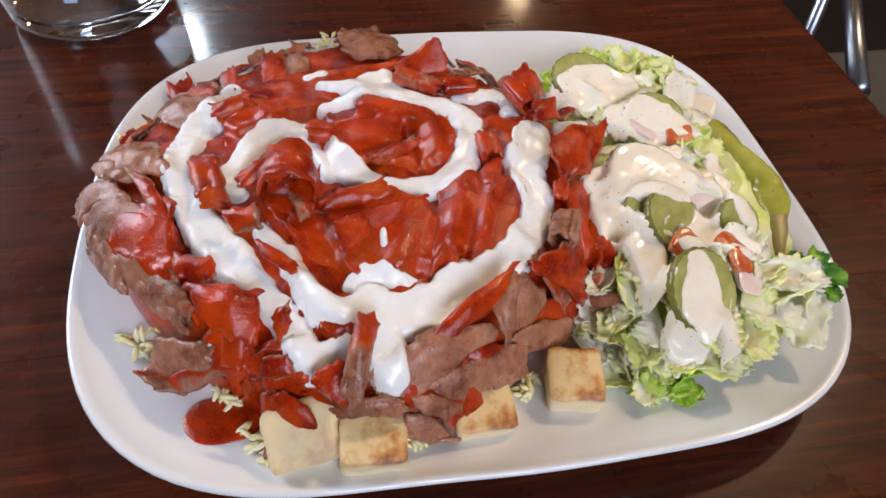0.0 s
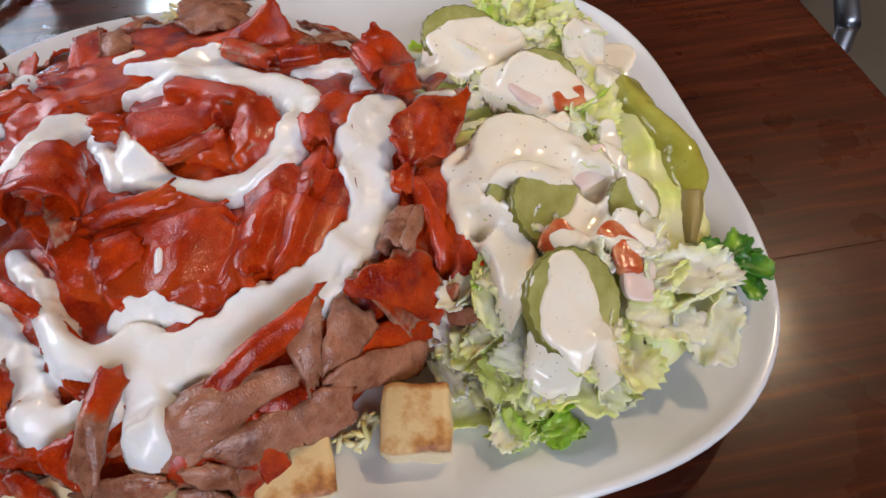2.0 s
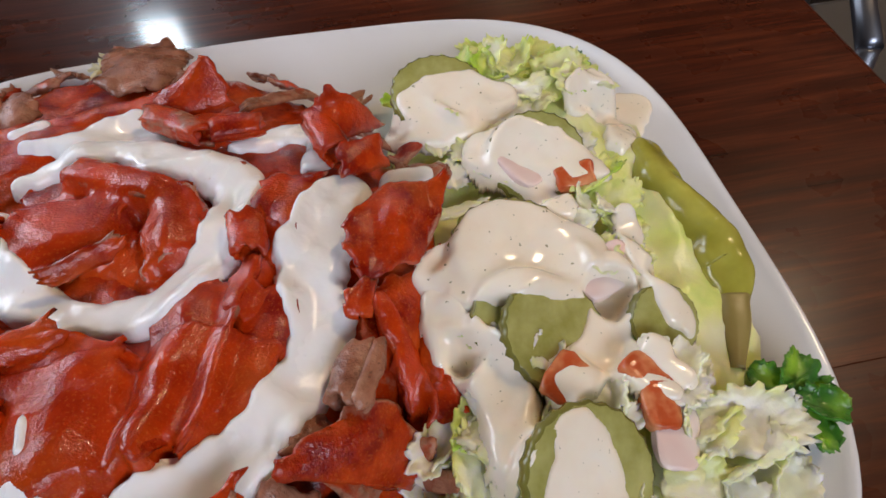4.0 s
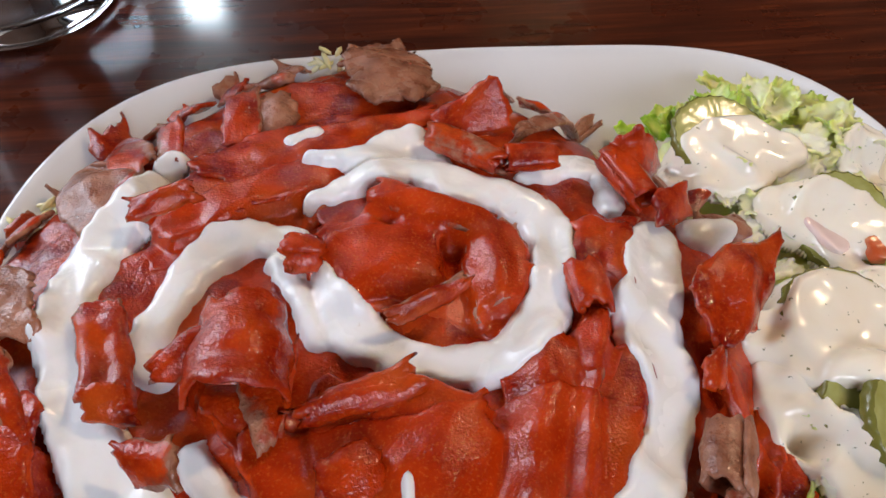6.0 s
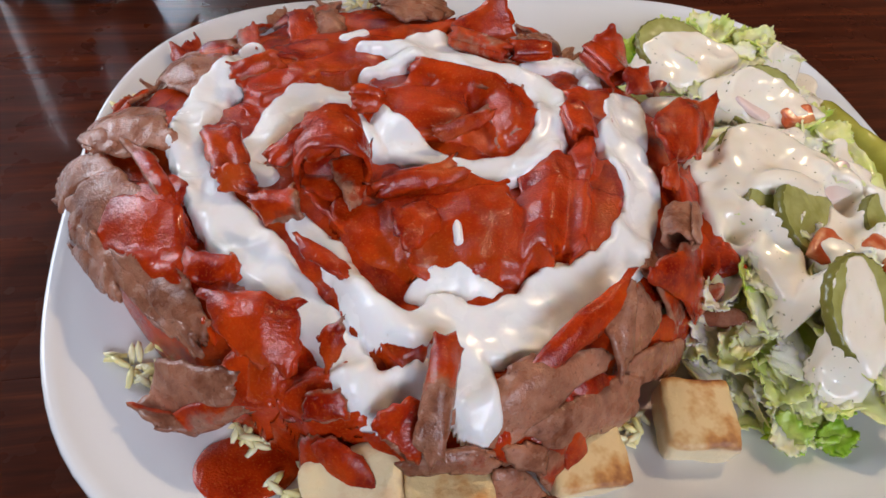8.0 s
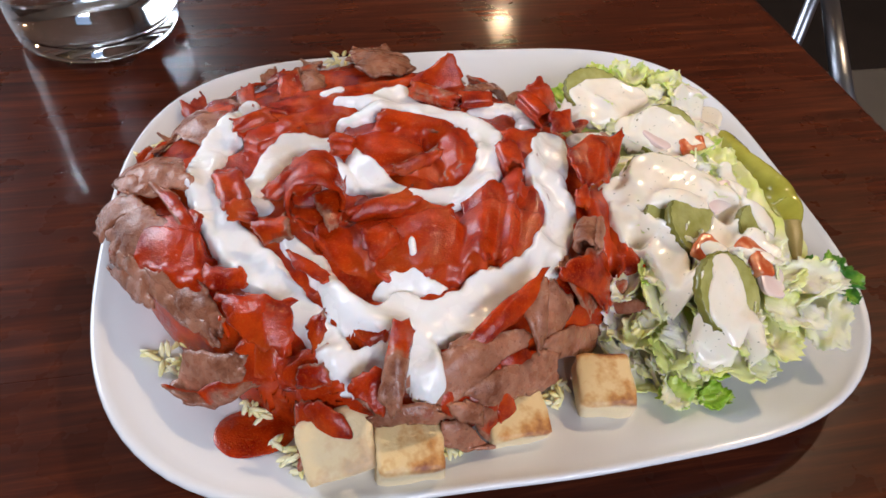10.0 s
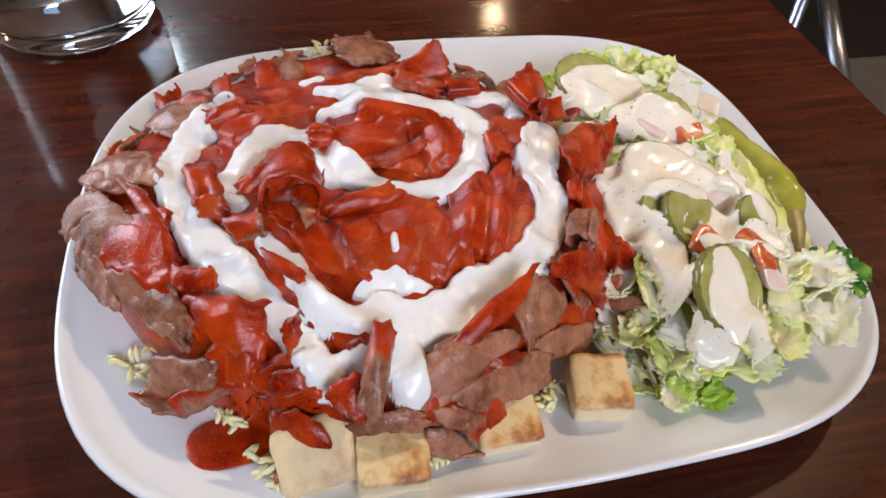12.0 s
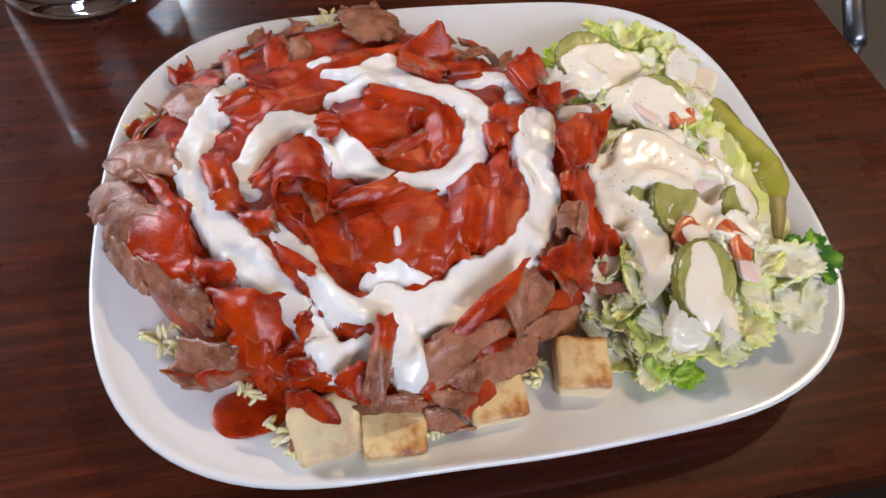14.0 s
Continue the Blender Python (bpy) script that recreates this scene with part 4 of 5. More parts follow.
# ---- bread, rice and the pool of sauce at the foot of the heap ----
def bread(x, y, size, turn, toast, tilt=(0, 0), high=0.018, seed=0, label=""):
    """A cut square of flat bread, cushion-shaped, browned on top."""
    bm = bmesh.new()
    bmesh.ops.create_cube(bm, size=1)
    bmesh.ops.subdivide_edges(bm, edges=bm.edges[:], cuts=9, use_grid_fill=True)
    lay = bm.verts.layers.float.new("toast")
    for v in bm.verts:
        p = v.co * 2
        top = p.z
        r = Vector((abs(p.x) ** 15, abs(p.y) ** 15, abs(p.z) ** 13))
        k = (r.x + r.y + r.z) ** 0.07 if r.length > 0 else 1
        q = p * (0.94 / max(k, 0.94))
        q += Vector((nz(q.x, q.y, q.z + seed, 1.3), nz(q.y, q.z, q.x + seed, 1.3), nz(q.z, q.x, q.y + seed, 1.3))) * 0.10
        q += Vector((nz(q.x, q.y, q.z * 3 + seed, 5), nz(q.y, q.z, q.x * 3 + seed, 5), nz(q.z, q.x, q.y * 3 + seed, 5))) * 0.03
        v.co = Vector((q.x * size[0] / 2, q.y * size[1] / 2, q.z * high / 2 * (1 - 0.12 * abs(p.x * p.y))))
        v[lay] = toast * min(max((top - 0.55) / 0.3, 0), 1)
    ob = part("bread_piece", bm, M["bread_crust"])
    ob.matrix_basis = pose(x, y, plate_z(x, y) + high / 2 + 0.0005 + 0.2 * high * abs(math.sin(radians(tilt[0]))), tilt[0], tilt[1], turn)
    return tagged(ob, label or "toasted square of flat bread at the foot of the meat", "bread", "bread pieces")


BREADS = [bread(-0.0866, -0.1232, (0.029, 0.026), 8, 0.5, (24, -8), 0.017, 1, "pale square of soft flat bread"),
          bread(-0.0607, -0.1289, (0.027, 0.026), -4, 1.0, (6, 0), 0.018, 2),
          bread(-0.0167, -0.1197, (0.027, 0.024), 4, 1.0, (8, 4), 0.014, 3, "browned square of flat bread under the meat"),
          bread(0.0250, -0.1120, (0.024, 0.025), -10, 1.0, (5, -4), 0.017, 4, "thick toasted square of flat bread")]


def grains(name, spots, count, material, label):
    """Long rice grains strewn round the spots (x, y, spread)."""
    bm = bmesh.new()
    g = random.Random(9)
    for k in range(count):
        x, y, s, zup = spots[k % len(spots)]
        a = g.uniform(0, 2 * math.pi)
        r = s * math.sqrt(g.random())
        x, y = x + r * math.cos(a) * 1.2, y + r * math.sin(a)
        z = plate_z(x, y) + 0.0012 + zup * max(0, 1 - r / s) * g.random()
        m = pose(x, y, z, g.uniform(-25, 25), g.uniform(-25, 25), g.uniform(0, 180)) @ Matrix.Diagonal((0.0044, 0.0013, 0.0012, 1))
        bmesh.ops.create_icosphere(bm, subdivisions=1, radius=1, matrix=m)
    return tagged(part(name, bm, material), label, "rice", kind="stuff")


RICE = grains("rice_grains", [(-0.1497, -0.0667, 0.011, 0.008), (-0.116, -0.097, 0.007, 0.007), (-0.1012, -0.1161, 0.011, 0.006), (-0.166, 0.062, 0.012, 0.008), (0.0053, -0.1074, 0.008, 0.008), (-0.0416, -0.1247, 0.008, 0.005), (-0.064, 0.141, 0.012, 0.008), (-0.1496, -0.0737, 0.006, 0.002), (-0.0981, -0.1265, 0.005, 0.0)], 170, M["rice"], "yellow long-grain rice spilling from under the meat")


def puddle(x, y, rx, ry):
    bm = bmesh.new()
    rows = []
    for s, h in ((0.02, 0.0016), (0.4, 0.0016), (0.75, 0.0014), (0.93, 0.0010), (1.0, 0.0002)):
        row = []
        for i in range(64):
            th = 2 * math.pi * i / 64
            e = 1 + 0.10 * nz(math.cos(th) * 1.5, math.sin(th) * 1.5, 4, 1)
            px, py = x + s * e * rx * math.cos(th), y + s * e * ry * math.sin(th)
            row.append(bm.verts.new((px, py, plate_z(px, py) + h)))
        rows.append(row)
    grid_faces(bm, rows, closed=True)
    bm.faces.new(rows[0])
    bmesh.ops.recalc_face_normals(bm, faces=bm.faces)
    return tagged(part("sauce_puddle", bm, M["chilli_sauce"]), "pool of red chilli sauce on the plate", "sauce")


puddle(-0.1195, -0.1079, 0.0155, 0.0125)

# ---- salad ----
def leaf(x, y, long, wide, turn, tilt, roll, green, seed, z=None, curl=0.4, name="lettuce_leaf"):
    """A crinkled torn piece of leaf."""
    nu, nv = 20, 16
    pts, val = [], []
    for i in range(nu + 1):
        row, vr = [], []
        for j in range(nv + 1):
            u, v = i / nu * 2 - 1, j / nv * 2 - 1
            edge = max(abs(u), abs(v))
            rr = 1 + 0.22 * nz(u * 1.6, v * 1.6, seed * 1.3, 1) * edge + 0.26 * nz(u * 6, v * 6, seed, 1) * edge ** 2
            k = 1 - 0.22 * (u * v) ** 2
            p = Vector((u * long / 2 * rr * k, v * wide / 2 * rr * k, 0))
            p.z = curl * wide * (v * v * 0.5 - 0.15) + 0.16 * wide * edge * nz(u * 2.6, v * 2.6, seed * 2.1, 1) + 0.07 * wide * edge ** 2 * nz(u * 6, v * 6, seed, 1) + 0.05 * wide * nz(u * 9, v * 9, seed, 1)
            row.append(p)
            vr.append(green + 0.25 * (edge - 0.6) + 0.25 * nz(u, v, seed * 3.3, 1))
        pts.append(row)
        val.append(vr)
    bm = shell(pts, 0.0009, val)
    ob = part(name, bm, M["lettuce"])
    ob.data.attributes["sauce"].name = "green"
    zz = heap_z(x, y) if z is None else z
    ob.matrix_basis = pose(x, y, zz, roll, tilt, turn)
    return tagged(ob, "crisp torn lettuce leaf, pale to bright green", "lettuce", "lettuce leaves")


def salad_body():
    """The shredded lettuce that fills the salad from below."""
    bm = bmesh.new()
    lay = bm.verts.layers.float.new("green")
    rows = []
    for k in range(1, 31):
        s = k / 30
        row = []
        for i in range(96):
            th = 2 * math.pi * i / 96
            x, y = 0.098 + 0.060 * s * math.cos(th), -0.010 + 0.104 * s * math.sin(th)
            z = max(heap_z(x, y) - 0.006 + 0.005 * nz(x, y, 8, 90) + 0.003 * nz(x, y, 2, 210), plate_z(x, y) + 0.0005)
            v = bm.verts.new((x, y, z))
            v[lay] = 0.25 + 0.3 * nz(x, y, 6, 80)
            row.append(v)
        rows.append(row)
    grid_faces(bm, rows, closed=True)
    bm.faces.new(rows[0])
    bmesh.ops.recalc_face_normals(bm, faces=bm.faces)
    return tagged(part("shredded_lettuce", bm, M["lettuce"]), "bed of shredded pale lettuce beside the meat", "lettuce", kind="stuff")


SALAD = [salad_body()]
g = random.Random(21)
# strewn leaves: (x, y, spread x, spread y, count, size, green)
for cx, cy, sx, sy, cnt, size, green in ((0.054, -0.090, 0.016, 0.022, 30, 0.018, 0.06), (0.074, -0.108, 0.022, 0.010, 20, 0.021, 0.16), (0.070, -0.119, 0.016, 0.005, 6, 0.014, 0.5),
                                         (0.120, -0.095, 0.014, 0.012, 8, 0.022, 0.0), (0.132, 0.072, 0.010, 0.016, 12, 0.018, 0.25),
                                         (0.120, 0.090, 0.020, 0.012, 10, 0.022, 0.25), (0.075, 0.088, 0.014, 0.010, 8, 0.014, 0.5), (0.112, 0.0, 0.012, 0.03, 9, 0.016, 0.2), (0.064, -0.06, 0.008, 0.03, 9, 0.014, 0.3), (0.09, 0.03, 0.025, 0.03, 22, 0.015, 0.05), (0.095, -0.045, 0.024, 0.04, 26, 0.015, 0.0)):
    for k in range(cnt):
        x, y = cx + g.uniform(-1, 1) * sx, cy + g.uniform(-1, 1) * sy
        SALAD.append(leaf(x, y, size * g.uniform(0.8, 1.4), size * g.uniform(0.5, 0.9), g.uniform(0, 360), g.uniform(-22, 22), g.uniform(-25, 25), green + g.uniform(-0.15, 0.22), len(SALAD) * 1.37, max(heap_z(x, y), plate_z(x, y)) + g.uniform(0.002, 0.007), g.uniform(-0.3, 0.8)))


def pickle(x, y, r, lift, tilt, roll, turn, seed):
    """A crinkle-cut slice of gherkin with a darker skin."""
    bm = bmesh.new()
    rows = []
    n = 72
    def wav(a, s):
        return 1 + 0.03 * nz(math.cos(a) * 2, math.sin(a) * 2, seed, 1) + 0.022 * math.cos(24 * a) * s
    for s, zz in ((0.05, 1), (0.35, 1), (0.62, 0.9), (0.85, 1.02), (0.955, 0.9)):
        rows.append([bm.verts.new((r * s * wav(2 * math.pi * i / n, s ** 4) * math.cos(2 * math.pi * i / n), r * s * wav(2 * math.pi * i / n, s ** 4) * math.sin(2 * math.pi * i / n),
                                   0.0022 * zz + 0.00015 * math.sin(r * s * math.cos(2 * math.pi * i / n) * 1600))) for i in range(n)])
    grid_faces(bm, rows, closed=True)
    bm.faces.new(rows[0])
    bmesh.ops.recalc_face_normals(bm, faces=bm.faces)
    thing = empty("pickle_slice", "crinkle-cut gherkin slice with dark green skin", "pickle", "pickle slices")
    part("flesh", bm, M["pickle_flesh"], thing)
    bm = bmesh.new()
    rows = []
    for s, zz in ((0.953, 0.0020), (0.99, 0.0016), (1.0, 0.0), (0.99, -0.0016), (0.95, -0.0022), (0.4, -0.0022)):
        rows.append([bm.verts.new((r * s * wav(2 * math.pi * i / n, 1) * math.cos(2 * math.pi * i / n), r * s * wav(2 * math.pi * i / n, 1) * math.sin(2 * math.pi * i / n), zz)) for i in range(n)])
    grid_faces(bm, rows, closed=True)
    bm.faces.new(rows[-1])
    bmesh.ops.recalc_face_normals(bm, faces=bm.faces)
    part("skin", bm, M["pickle_skin"], thing, "dark warty skin")
    thing.matrix_basis = pose(x, y, heap_z(x, y) + lift, roll, tilt, turn)
    for o in thing.children:
        TOPS.append((o, thing))
    return thing


pickle(0.0809, -0.0230, 0.0195, 0.0075, 4, 8, 0, 1)
pickle(0.0775, -0.0455, 0.0150, 0.0050, 4, 30, 0, 2)
pickle(0.0850, -0.0520, 0.0165, 0.0060, 14, 26, 20, 7)
pickle(0.0740, 0.0559, 0.0185, 0.009, 2, 12, 0, 3)
pickle(0.0806, -0.0930, 0.0185, 0.012, 22, 30, 0, 4)
pickle(0.1000, 0.0160, 0.0170, 0.006, -8, 24, 10, 5)
pickle(0.1173, -0.0530, 0.011, 0.003, 8, 30, 10, 6)


def chunk(name, x, y, size, lift, turn, tilt, material, label, category, seed, skin=None):
    """A cut wedge with rounded edges."""
    bm = bmesh.new()
    bmesh.ops.create_cube(bm, size=1)
    bmesh.ops.subdivide_edges(bm, edges=bm.edges[:], cuts=6, use_grid_fill=True)
    for v in bm.verts:
        p = v.co * 2
        k = (abs(p.x) ** 4 + abs(p.y) ** 4 + abs(p.z) ** 4) ** 0.25
        q = p / max(k, 0.9)
        q.z += 0.25 * (q.x * q.x - 0.4)
        q += Vector((nz(q.x, q.y, q.z + seed, 1.5), nz(q.y, q.z, q.x + seed, 1.5), nz(q.z, q.x, q.y + seed, 1.5))) * 0.16
        v.co = Vector((q.x * size[0], q.y * size[1], q.z * size[2])) / 2
    ob = part(name, bm, material)
    ob.matrix_basis = pose(x, y, heap_z(x, y) + lift, tilt, -tilt / 2, turn)
    return tagged(ob, label, category, category + " pieces")


T_ = "small wet piece of red tomato in the salad"
for q, (x, y) in enumerate(((0.1098, 0.0042), (0.0834, -0.0656), (0.1052, -0.0782), (0.1047, -0.0699))):
    chunk("tomato_piece", x, y, (0.014, 0.010, 0.006), 0.0065, 40 * q, 12, M["tomato"], T_, "tomato", q)
O_ = "thick pinkish piece of onion in the salad"
for q, (x, y, s) in enumerate(((0.1066, -0.0341, 1.2), (0.1066, -0.0862, 1.0), (0.093, 0.0121, 0.9))):
    chunk("onion_piece", x, y, (0.017 * s, 0.012 * s, 0.003), 0.0060, 20 + 50 * q, 14, M["onion"], O_, "onion", 20 + q)

for x, y, c, s in ((0.1508, -0.0777, 6, 0.017), (0.1408, 0.095, 4, 0.012)):
    for k in range(c):
        a = 2.4 * k
        leaf(x + 0.35 * s * math.cos(a), y + 0.5 * s * math.sin(a), s * 0.9, s * 0.6, 57 * a, g.uniform(-18, 8), g.uniform(-14, 14), 0.95, 40 + k, max(heap_z(x, y), plate_z(x, y)) + 0.004 + 0.0006 * k, 0.5, "parsley_leaf")


def pepper():
    """A pickled green pepper that tapers into its stem."""
    path = ((0.1462, 0.0322), (0.1436, 0.0081), (0.1491, -0.0136), (0.1517, -0.0305), (0.1471, -0.0456), (0.1389, -0.0655))
    widths = (0.013, 0.0195, 0.0205, 0.018, 0.010, 0.0042)
    thing = empty("pickled_pepper", "pickled yellow-green pepper lying by the rim", "pepper")
    def tube(a, b, n, grow):
        bm = bmesh.new()
        rows = []
        for k in range(n + 1):
            t = a + (b - a) * k / n
            i = min(int(t), len(path) - 2)
            f = t - i
            p0, p1, p2, p3 = (path[max(i - 1, 0)], path[i], path[i + 1], path[min(i + 2, len(path) - 1)])
            x, y = (0.5 * (2 * p1[c] + (p2[c] - p0[c]) * f + (2 * p0[c] - 5 * p1[c] + 4 * p2[c] - p3[c]) * f * f + (3 * p1[c] - p0[c] - 3 * p2[c] + p3[c]) * f ** 3) for c in (0, 1))
            f2 = f * f * (3 - 2 * f)
            w = (widths[i] * (1 - f2) + widths[i + 1] * f2) * grow
            if t < 0.5:
                w *= math.sqrt(max(1 - ((0.5 - t) / 0.5) ** 2, 0.03))
            d = Vector((p2[0] - p1[0], p2[1] - p1[1])).normalized()
            z = max(plate_z(x, y) + w * 0.5 + 0.001, 0.034)
            row = []
            for j in range(28):
                an = 2 * math.pi * j / 28
                rr = w / 2 * (1 + 0.10 * math.cos(3 * an + t) + 0.14 * nz(t * 2, math.cos(an), math.sin(an), 1.2))
                row.append(bm.verts.new((x - d.y * rr * math.cos(an), y + d.x * rr * math.cos(an), z + rr * math.sin(an))))
            rows.append(row)
        grid_faces(bm, rows, closed=True)
        bm.faces.new(rows[0])
        bm.faces.new(rows[-1])
        bmesh.ops.recalc_face_normals(bm, faces=bm.faces)
        return bm
    TOPS.append((part("flesh", tube(0, 3.9, 60, 1.0), M["pepper"], thing), thing))
    part("stem", tube(3.85, 5.0, 24, 1.02), M["pepper_stem"], thing, "brownish tapered stem")


pepper()

# ---- sauces poured over ----
TOP[:] = np.array([[plate_z(X0 + i * CELL, Y0 + j * CELL) for j in range(NY)] for i in range(NX)])
raise_map(MEAT + SALAD)
for ob, thing in TOPS:
    m = thing.matrix_basis
    co = [m @ v.co for v in ob.data.vertices]
    for c in co:
        i, j = int(round((c.x - X0) / CELL)), int(round((c.y - Y0) / CELL))
        if 0 <= i < NX and 0 <= j < NY:
            TOP[i, j] = max(TOP[i, j], c.z)
film = closed_map(2, 1)
chilli = tagged(pooled("chilli_sauce", None, (
    ((-0.0685, 0.0075, 0.0313), (-0.0359, 0.0104, 0.04), (-0.0149, -0.0085, 0.0299)), 
    ((-0.1104, 0.0238, 0.0215), (-0.0772, 0.0396, 0.0233), (-0.0402, 0.06, 0.0154)), 
    ((-0.0739, -0.0527, 0.0213), (-0.0466, -0.0573, 0.0318), (-0.0128, -0.0551, 0.0357), (0.0065, -0.0501, 0.0172)), 
    ((-0.1581, -0.035, 0.0128), (-0.1408, -0.0474, 0.0201), (-0.1341, -0.0586, 0.0111)), 
    ((-0.123, -0.0765, 0.0085), (-0.1088, -0.0879, 0.0122), (-0.1118, -0.0985, 0.0071)), 
    ((-0.0933, -0.0661, 0.0065), (-0.0772, -0.0892, 0.008), (-0.0657, -0.0985, 0.008)), 
    ((-0.0994, -0.1039, 0.008), (-0.0854, -0.1084, 0.0079)), 
    ((0.0072, -0.0072, 0.0144), (0.0039, -0.0291, 0.0136)), 
    ((0.0386, -0.0366, 0.0103), (0.0446, -0.0597, 0.0101)), 
    ((-0.1227, -0.0067, 0.0084), (-0.1176, -0.0249, 0.008)), 
    ((-0.0822, -0.043, 0.011), (-0.0744, -0.0578, 0.0107))), M["chilli_sauce"], film, 0.0005, seed=3, rough=1.3, brim=0.003), "glossy red chilli sauce pooled over the doner meat", "sauce")
raise_map([chilli])
flow = closed_map(22, 5)
garlic = empty("garlic_sauce", "thick white garlic sauce poured in rings over the meat", "sauce")
pooled("outer_band", garlic, (
    ((-0.1215, 0.0528, 0.006), (-0.1277, 0.0355, 0.0144), (-0.1354, 0.0172, 0.0156), (-0.1359, -0.0056, 0.0114), (-0.1321, -0.0201, 0.0118), (-0.1232, -0.0389, 0.0166), (-0.1141, -0.0538, 0.018), (-0.1053, -0.0677, 0.0153), (-0.0963, -0.0784, 0.0117), (-0.0881, -0.0919, 0.0115), (-0.0819, -0.1054, 0.0124), (-0.073, -0.1049, 0.0103), (-0.0638, -0.1023, 0.0073)), 
    ((-0.1, -0.0423, 0.0054), (-0.0926, -0.0534, 0.0087), (-0.0831, -0.073, 0.0089), (-0.0756, -0.0863, 0.0119), (-0.0668, -0.0909, 0.0114), (-0.0564, -0.0847, 0.0136)), 
    ((-0.0562, -0.0823, 0.0114), (-0.0534, -0.0984, 0.0139), (-0.0522, -0.1144, 0.0114), (-0.052, -0.1183, 0.0082)), 
    ((-0.0537, -0.0921, 0.0178), (-0.038, -0.0909, 0.0191), (-0.0205, -0.0819, 0.019), (-0.0059, -0.0754, 0.0169), (0.0084, -0.0649, 0.0142), (0.0206, -0.0463, 0.014), (0.022, -0.0332, 0.0183), (0.0224, -0.0164, 0.0189), (0.0302, 0.0034, 0.0183), (0.0354, 0.0132, 0.0149)),), M["garlic_sauce"], flow, 0.0036, seed=11)
pooled("ring", garlic, (
    ((-0.0678, 0.0044, 0.0056), (-0.0643, -0.0075, 0.0127), (-0.0538, -0.0187, 0.0127), (-0.0387, -0.0243, 0.0106), (-0.0218, -0.0251, 0.0126), (-0.0085, -0.0152, 0.0131), (-0.0009, 0.0031, 0.0113), (-0.0009, 0.0244, 0.0174), (-0.0133, 0.0339, 0.0183), (-0.03, 0.043, 0.0188), (-0.0372, 0.0595, 0.0181), (-0.0548, 0.0525, 0.0084), (-0.0705, 0.0533, 0.005)), 
    ((-0.039, 0.0465, 0.0123), (-0.0578, 0.0409, 0.0086), (-0.0721, 0.0355, 0.0037)), 
    ((-0.077, 0.0225, 0.0111), (-0.0889, 0.0239, 0.0117), (-0.1014, 0.0172, 0.0134), (-0.1086, 0.0047, 0.0114), (-0.114, -0.0087, 0.0098), (-0.1164, -0.0156, 0.0081), (-0.1067, -0.0216, 0.0051)), 
    ((-0.0813, 0.0135, 0.0059), (-0.0733, -0.0033, 0.0081), (-0.0692, -0.014, 0.0059)), 
    ((-0.0026, 0.0431, 0.0058), (0.0149, 0.0495, 0.0114), (0.0293, 0.0491, 0.0143), (0.0244, 0.0274, 0.0071)),), M["garlic_sauce"], flow, 0.0032, seed=12)
pooled("ragged_edge", garlic, (
    ((-0.0653, -0.0768, 0.0051), (-0.0537, -0.0738, 0.0068), (-0.0431, -0.0759, 0.0054), (-0.0362, -0.0763, 0.0039)),), M["garlic_sauce"], flow, 0.0012, seed=13, rough=2.0)
pooled("drip", garlic, (
    ((-0.0488, -0.0551, 0.0021), (-0.0493, -0.063, 0.0023)),), M["garlic_sauce"], flow, 0.0012, seed=14, rough=0.5)
pooled("back_streak", garlic, (
    ((-0.0769, 0.0645, 0.006), (-0.0695, 0.0682, 0.0052)),), M["garlic_sauce"], flow, 0.0016, seed=15)
pooled("back_drop", garlic, (
    ((-0.0171, 0.0639, 0.0045), (-0.0036, 0.0556, 0.004)),), M["garlic_sauce"], flow, 0.0016, seed=16, rough=0.5)
pooled("left_drop", garlic, (
    ((-0.1193, 0.0577, 0.005), (-0.1155, 0.0601, 0.005)),), M["garlic_sauce"], flow, 0.0016, seed=17)
pooled("right_drop", garlic, (
    ((0.05, 0.0173, 0.0088), (0.0608, 0.0163, 0.0097)),), M["garlic_sauce"], flow, 0.0016, seed=18)
dressing = empty("salad_dressing", "creamy herb-flecked dressing poured over the salad", "dressing")
salad_flow = closed_map(4, 4)
pooled("poured_disc", dressing, (
    ((0.0659, -0.0231, 0.0296), (0.0782, -0.0237, 0.0377), (0.0934, -0.0282, 0.0309)),), M["salad_dressing"], salad_flow, 0.0016, seed=19)
pooled("long_streak", dressing, (
    ((0.0576, -0.0309, 0.0086), (0.056, -0.0445, 0.0115), (0.0636, -0.0545, 0.0135), (0.0676, -0.0697, 0.0139), (0.0636, -0.0887, 0.0083)),), M["salad_dressing"], salad_flow, 0.0011, seed=20)
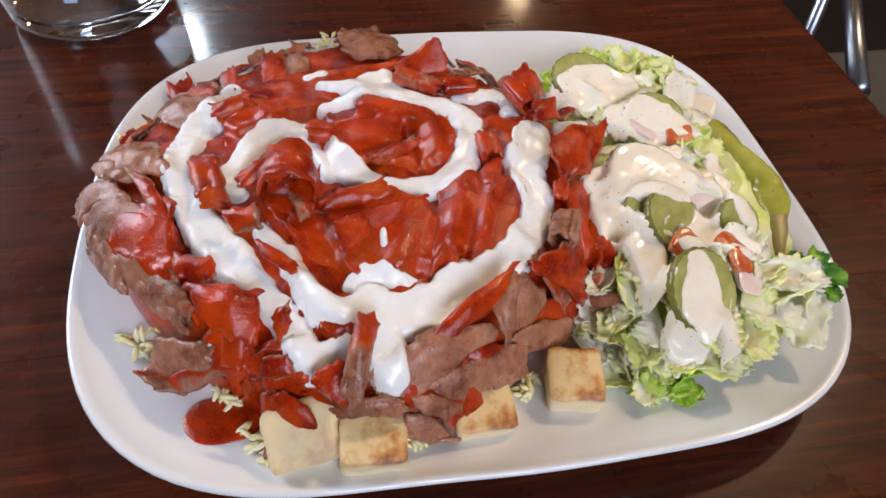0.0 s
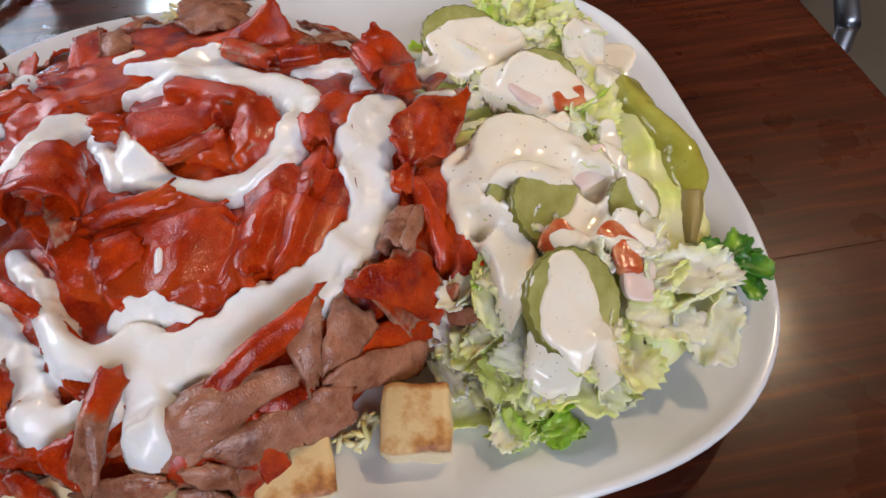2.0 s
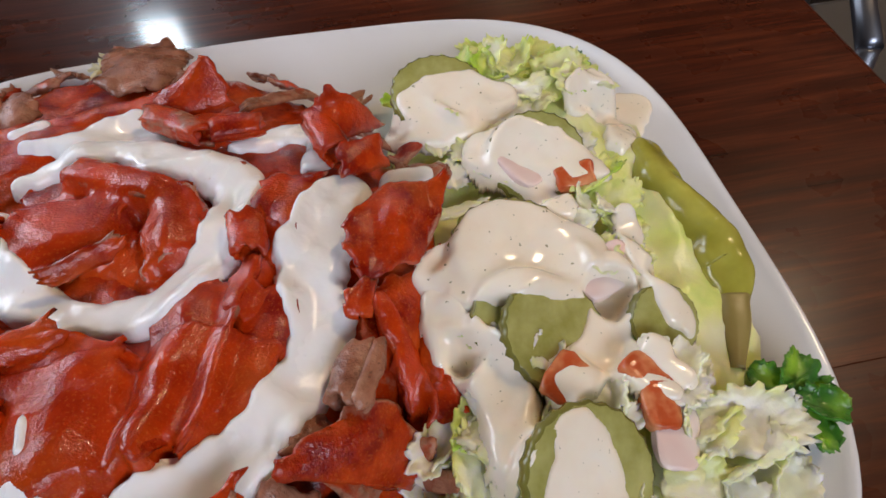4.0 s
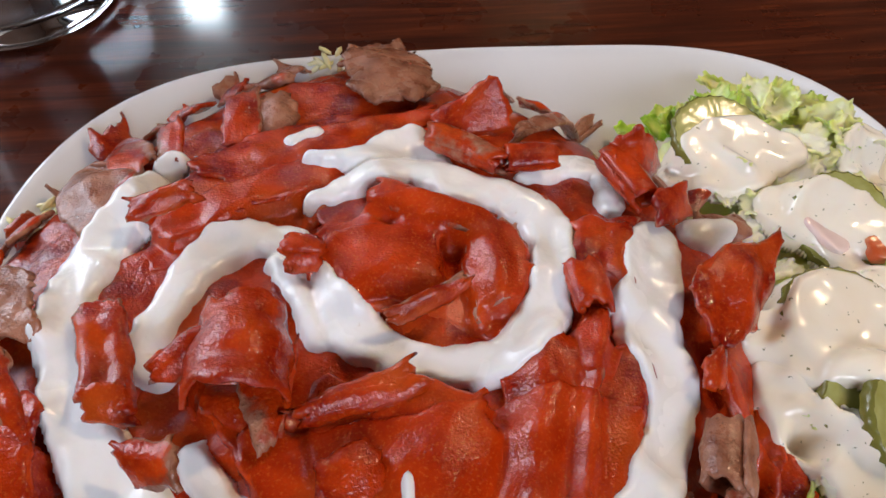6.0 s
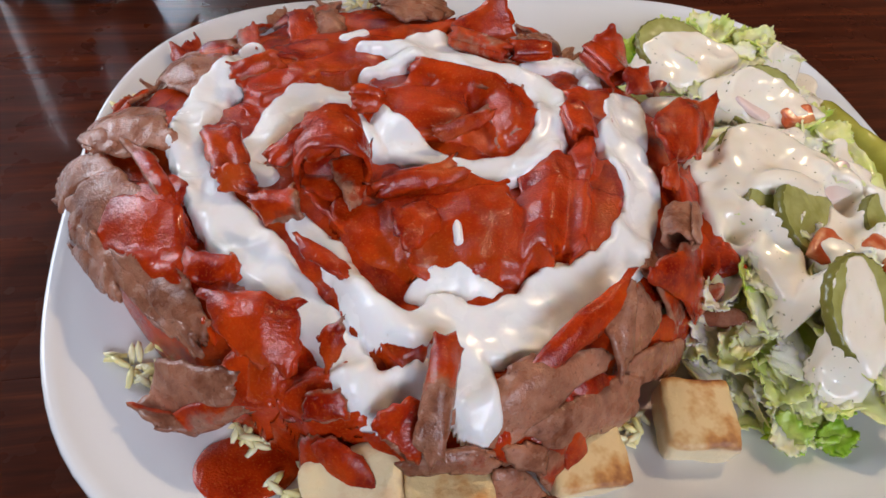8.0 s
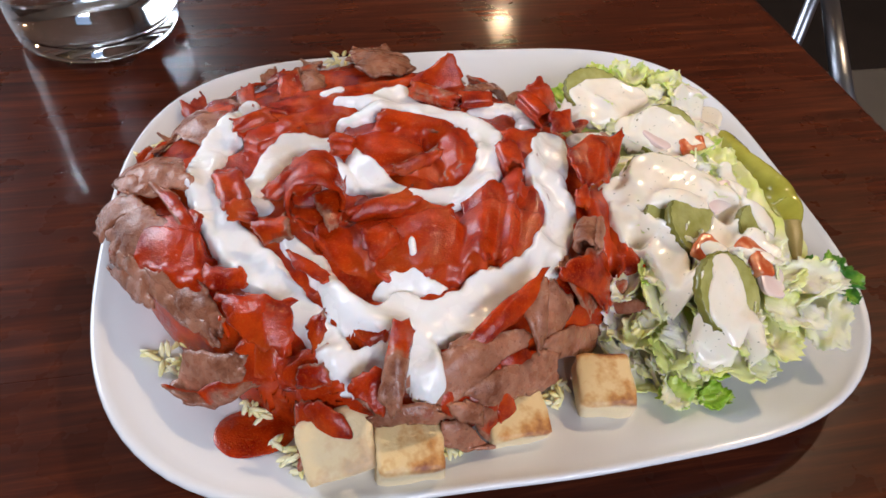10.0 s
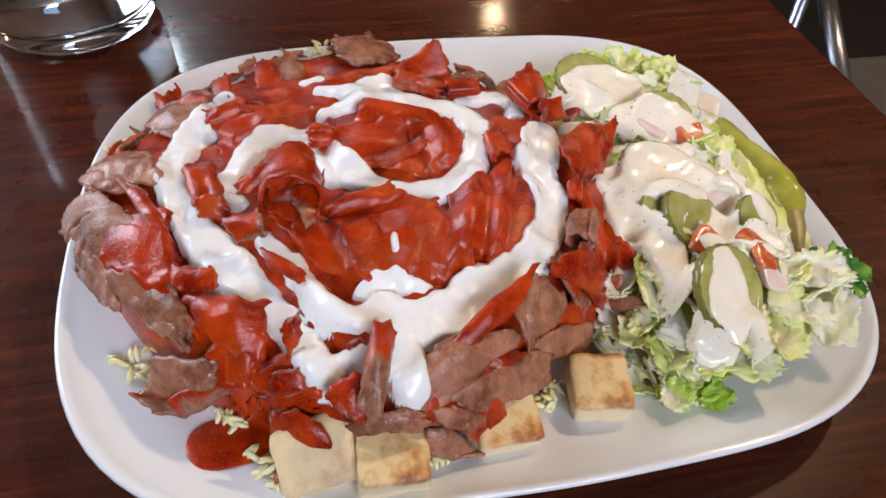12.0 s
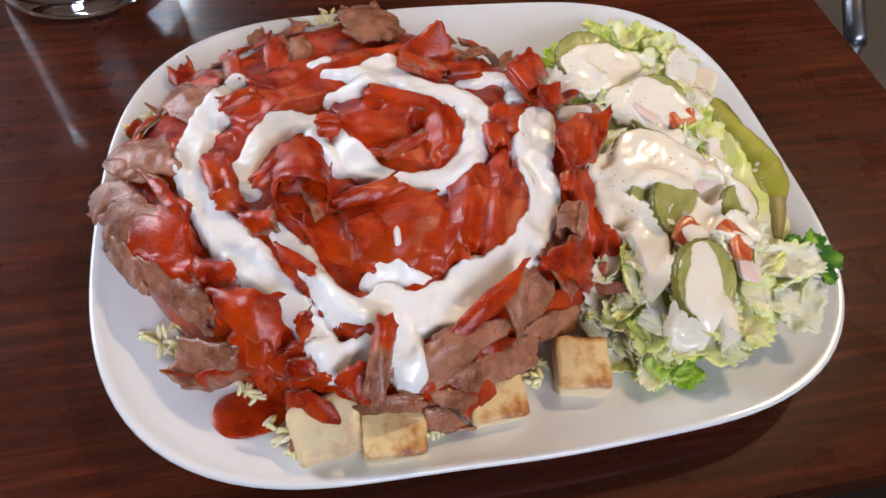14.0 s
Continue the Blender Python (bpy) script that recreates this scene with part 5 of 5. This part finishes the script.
pooled("top_patch", dressing, (
    ((0.0547, 0.0449, 0.0077), (0.0686, 0.0471, 0.0273), (0.0861, 0.051, 0.0259), (0.0917, 0.0493, 0.0192)),), M["salad_dressing"], salad_flow, 0.0011, seed=21)
pooled("side_patch", dressing, (
    ((0.0855, 0.0249, 0.0193), (0.0995, 0.018, 0.0193), (0.1111, 0.0098, 0.0147), (0.1177, 0.0033, 0.0077)), 
    ((0.0815, 0.0193, 0.0083), (0.0932, 0.0067, 0.0074), (0.1014, -0.0076, 0.0088)), 
    ((0.1294, 0.0525, 0.0119), (0.1559, 0.0635, 0.0197), (0.1355, 0.0274, 0.0092)),), M["salad_dressing"], salad_flow, 0.0011, seed=22)
pooled("pickle_coat", dressing, (
    ((0.0813, -0.086, 0.0152), (0.0793, -0.0972, 0.0205), (0.0723, -0.1074, 0.0165), (0.0696, -0.109, 0.0111)),), M["salad_dressing"], salad_flow, 0.0011, seed=23)
pooled("pepper_run", dressing, (
    ((0.1205, -0.0147, 0.006), (0.1191, -0.0331, 0.0089), (0.1205, -0.0485, 0.0084), (0.1252, -0.0548, 0.0051)),), M["salad_dressing"], salad_flow, 0.0011, seed=24)
pooled("middle_run", dressing, (
    ((0.1006, -0.0326, 0.0088), (0.1081, -0.0405, 0.0111), (0.0882, -0.0658, 0.0103), (0.081, -0.0676, 0.0063)), 
    ((0.1009, -0.0515, 0.01), (0.1019, -0.0671, 0.0084), (0.1082, -0.0756, 0.0064)),), M["salad_dressing"], salad_flow, 0.0011, seed=25)
pooled("small_run", dressing, (
    ((0.1093, -0.0626, 0.0083), (0.1139, -0.0721, 0.0075)),), M["salad_dressing"], salad_flow, 0.0011, seed=26)
pooled("foot_smear", dressing, (
    ((0.0868, -0.1036, 0.0096), (0.0865, -0.1158, 0.0056)),), M["salad_dressing"], salad_flow, 0.0011, seed=27)
pooled("small_dab", dressing, (
    ((0.0574, -0.0493, 0.0051), (0.0674, -0.0605, 0.0031)),), M["salad_dressing"], salad_flow, 0.0011, seed=28)
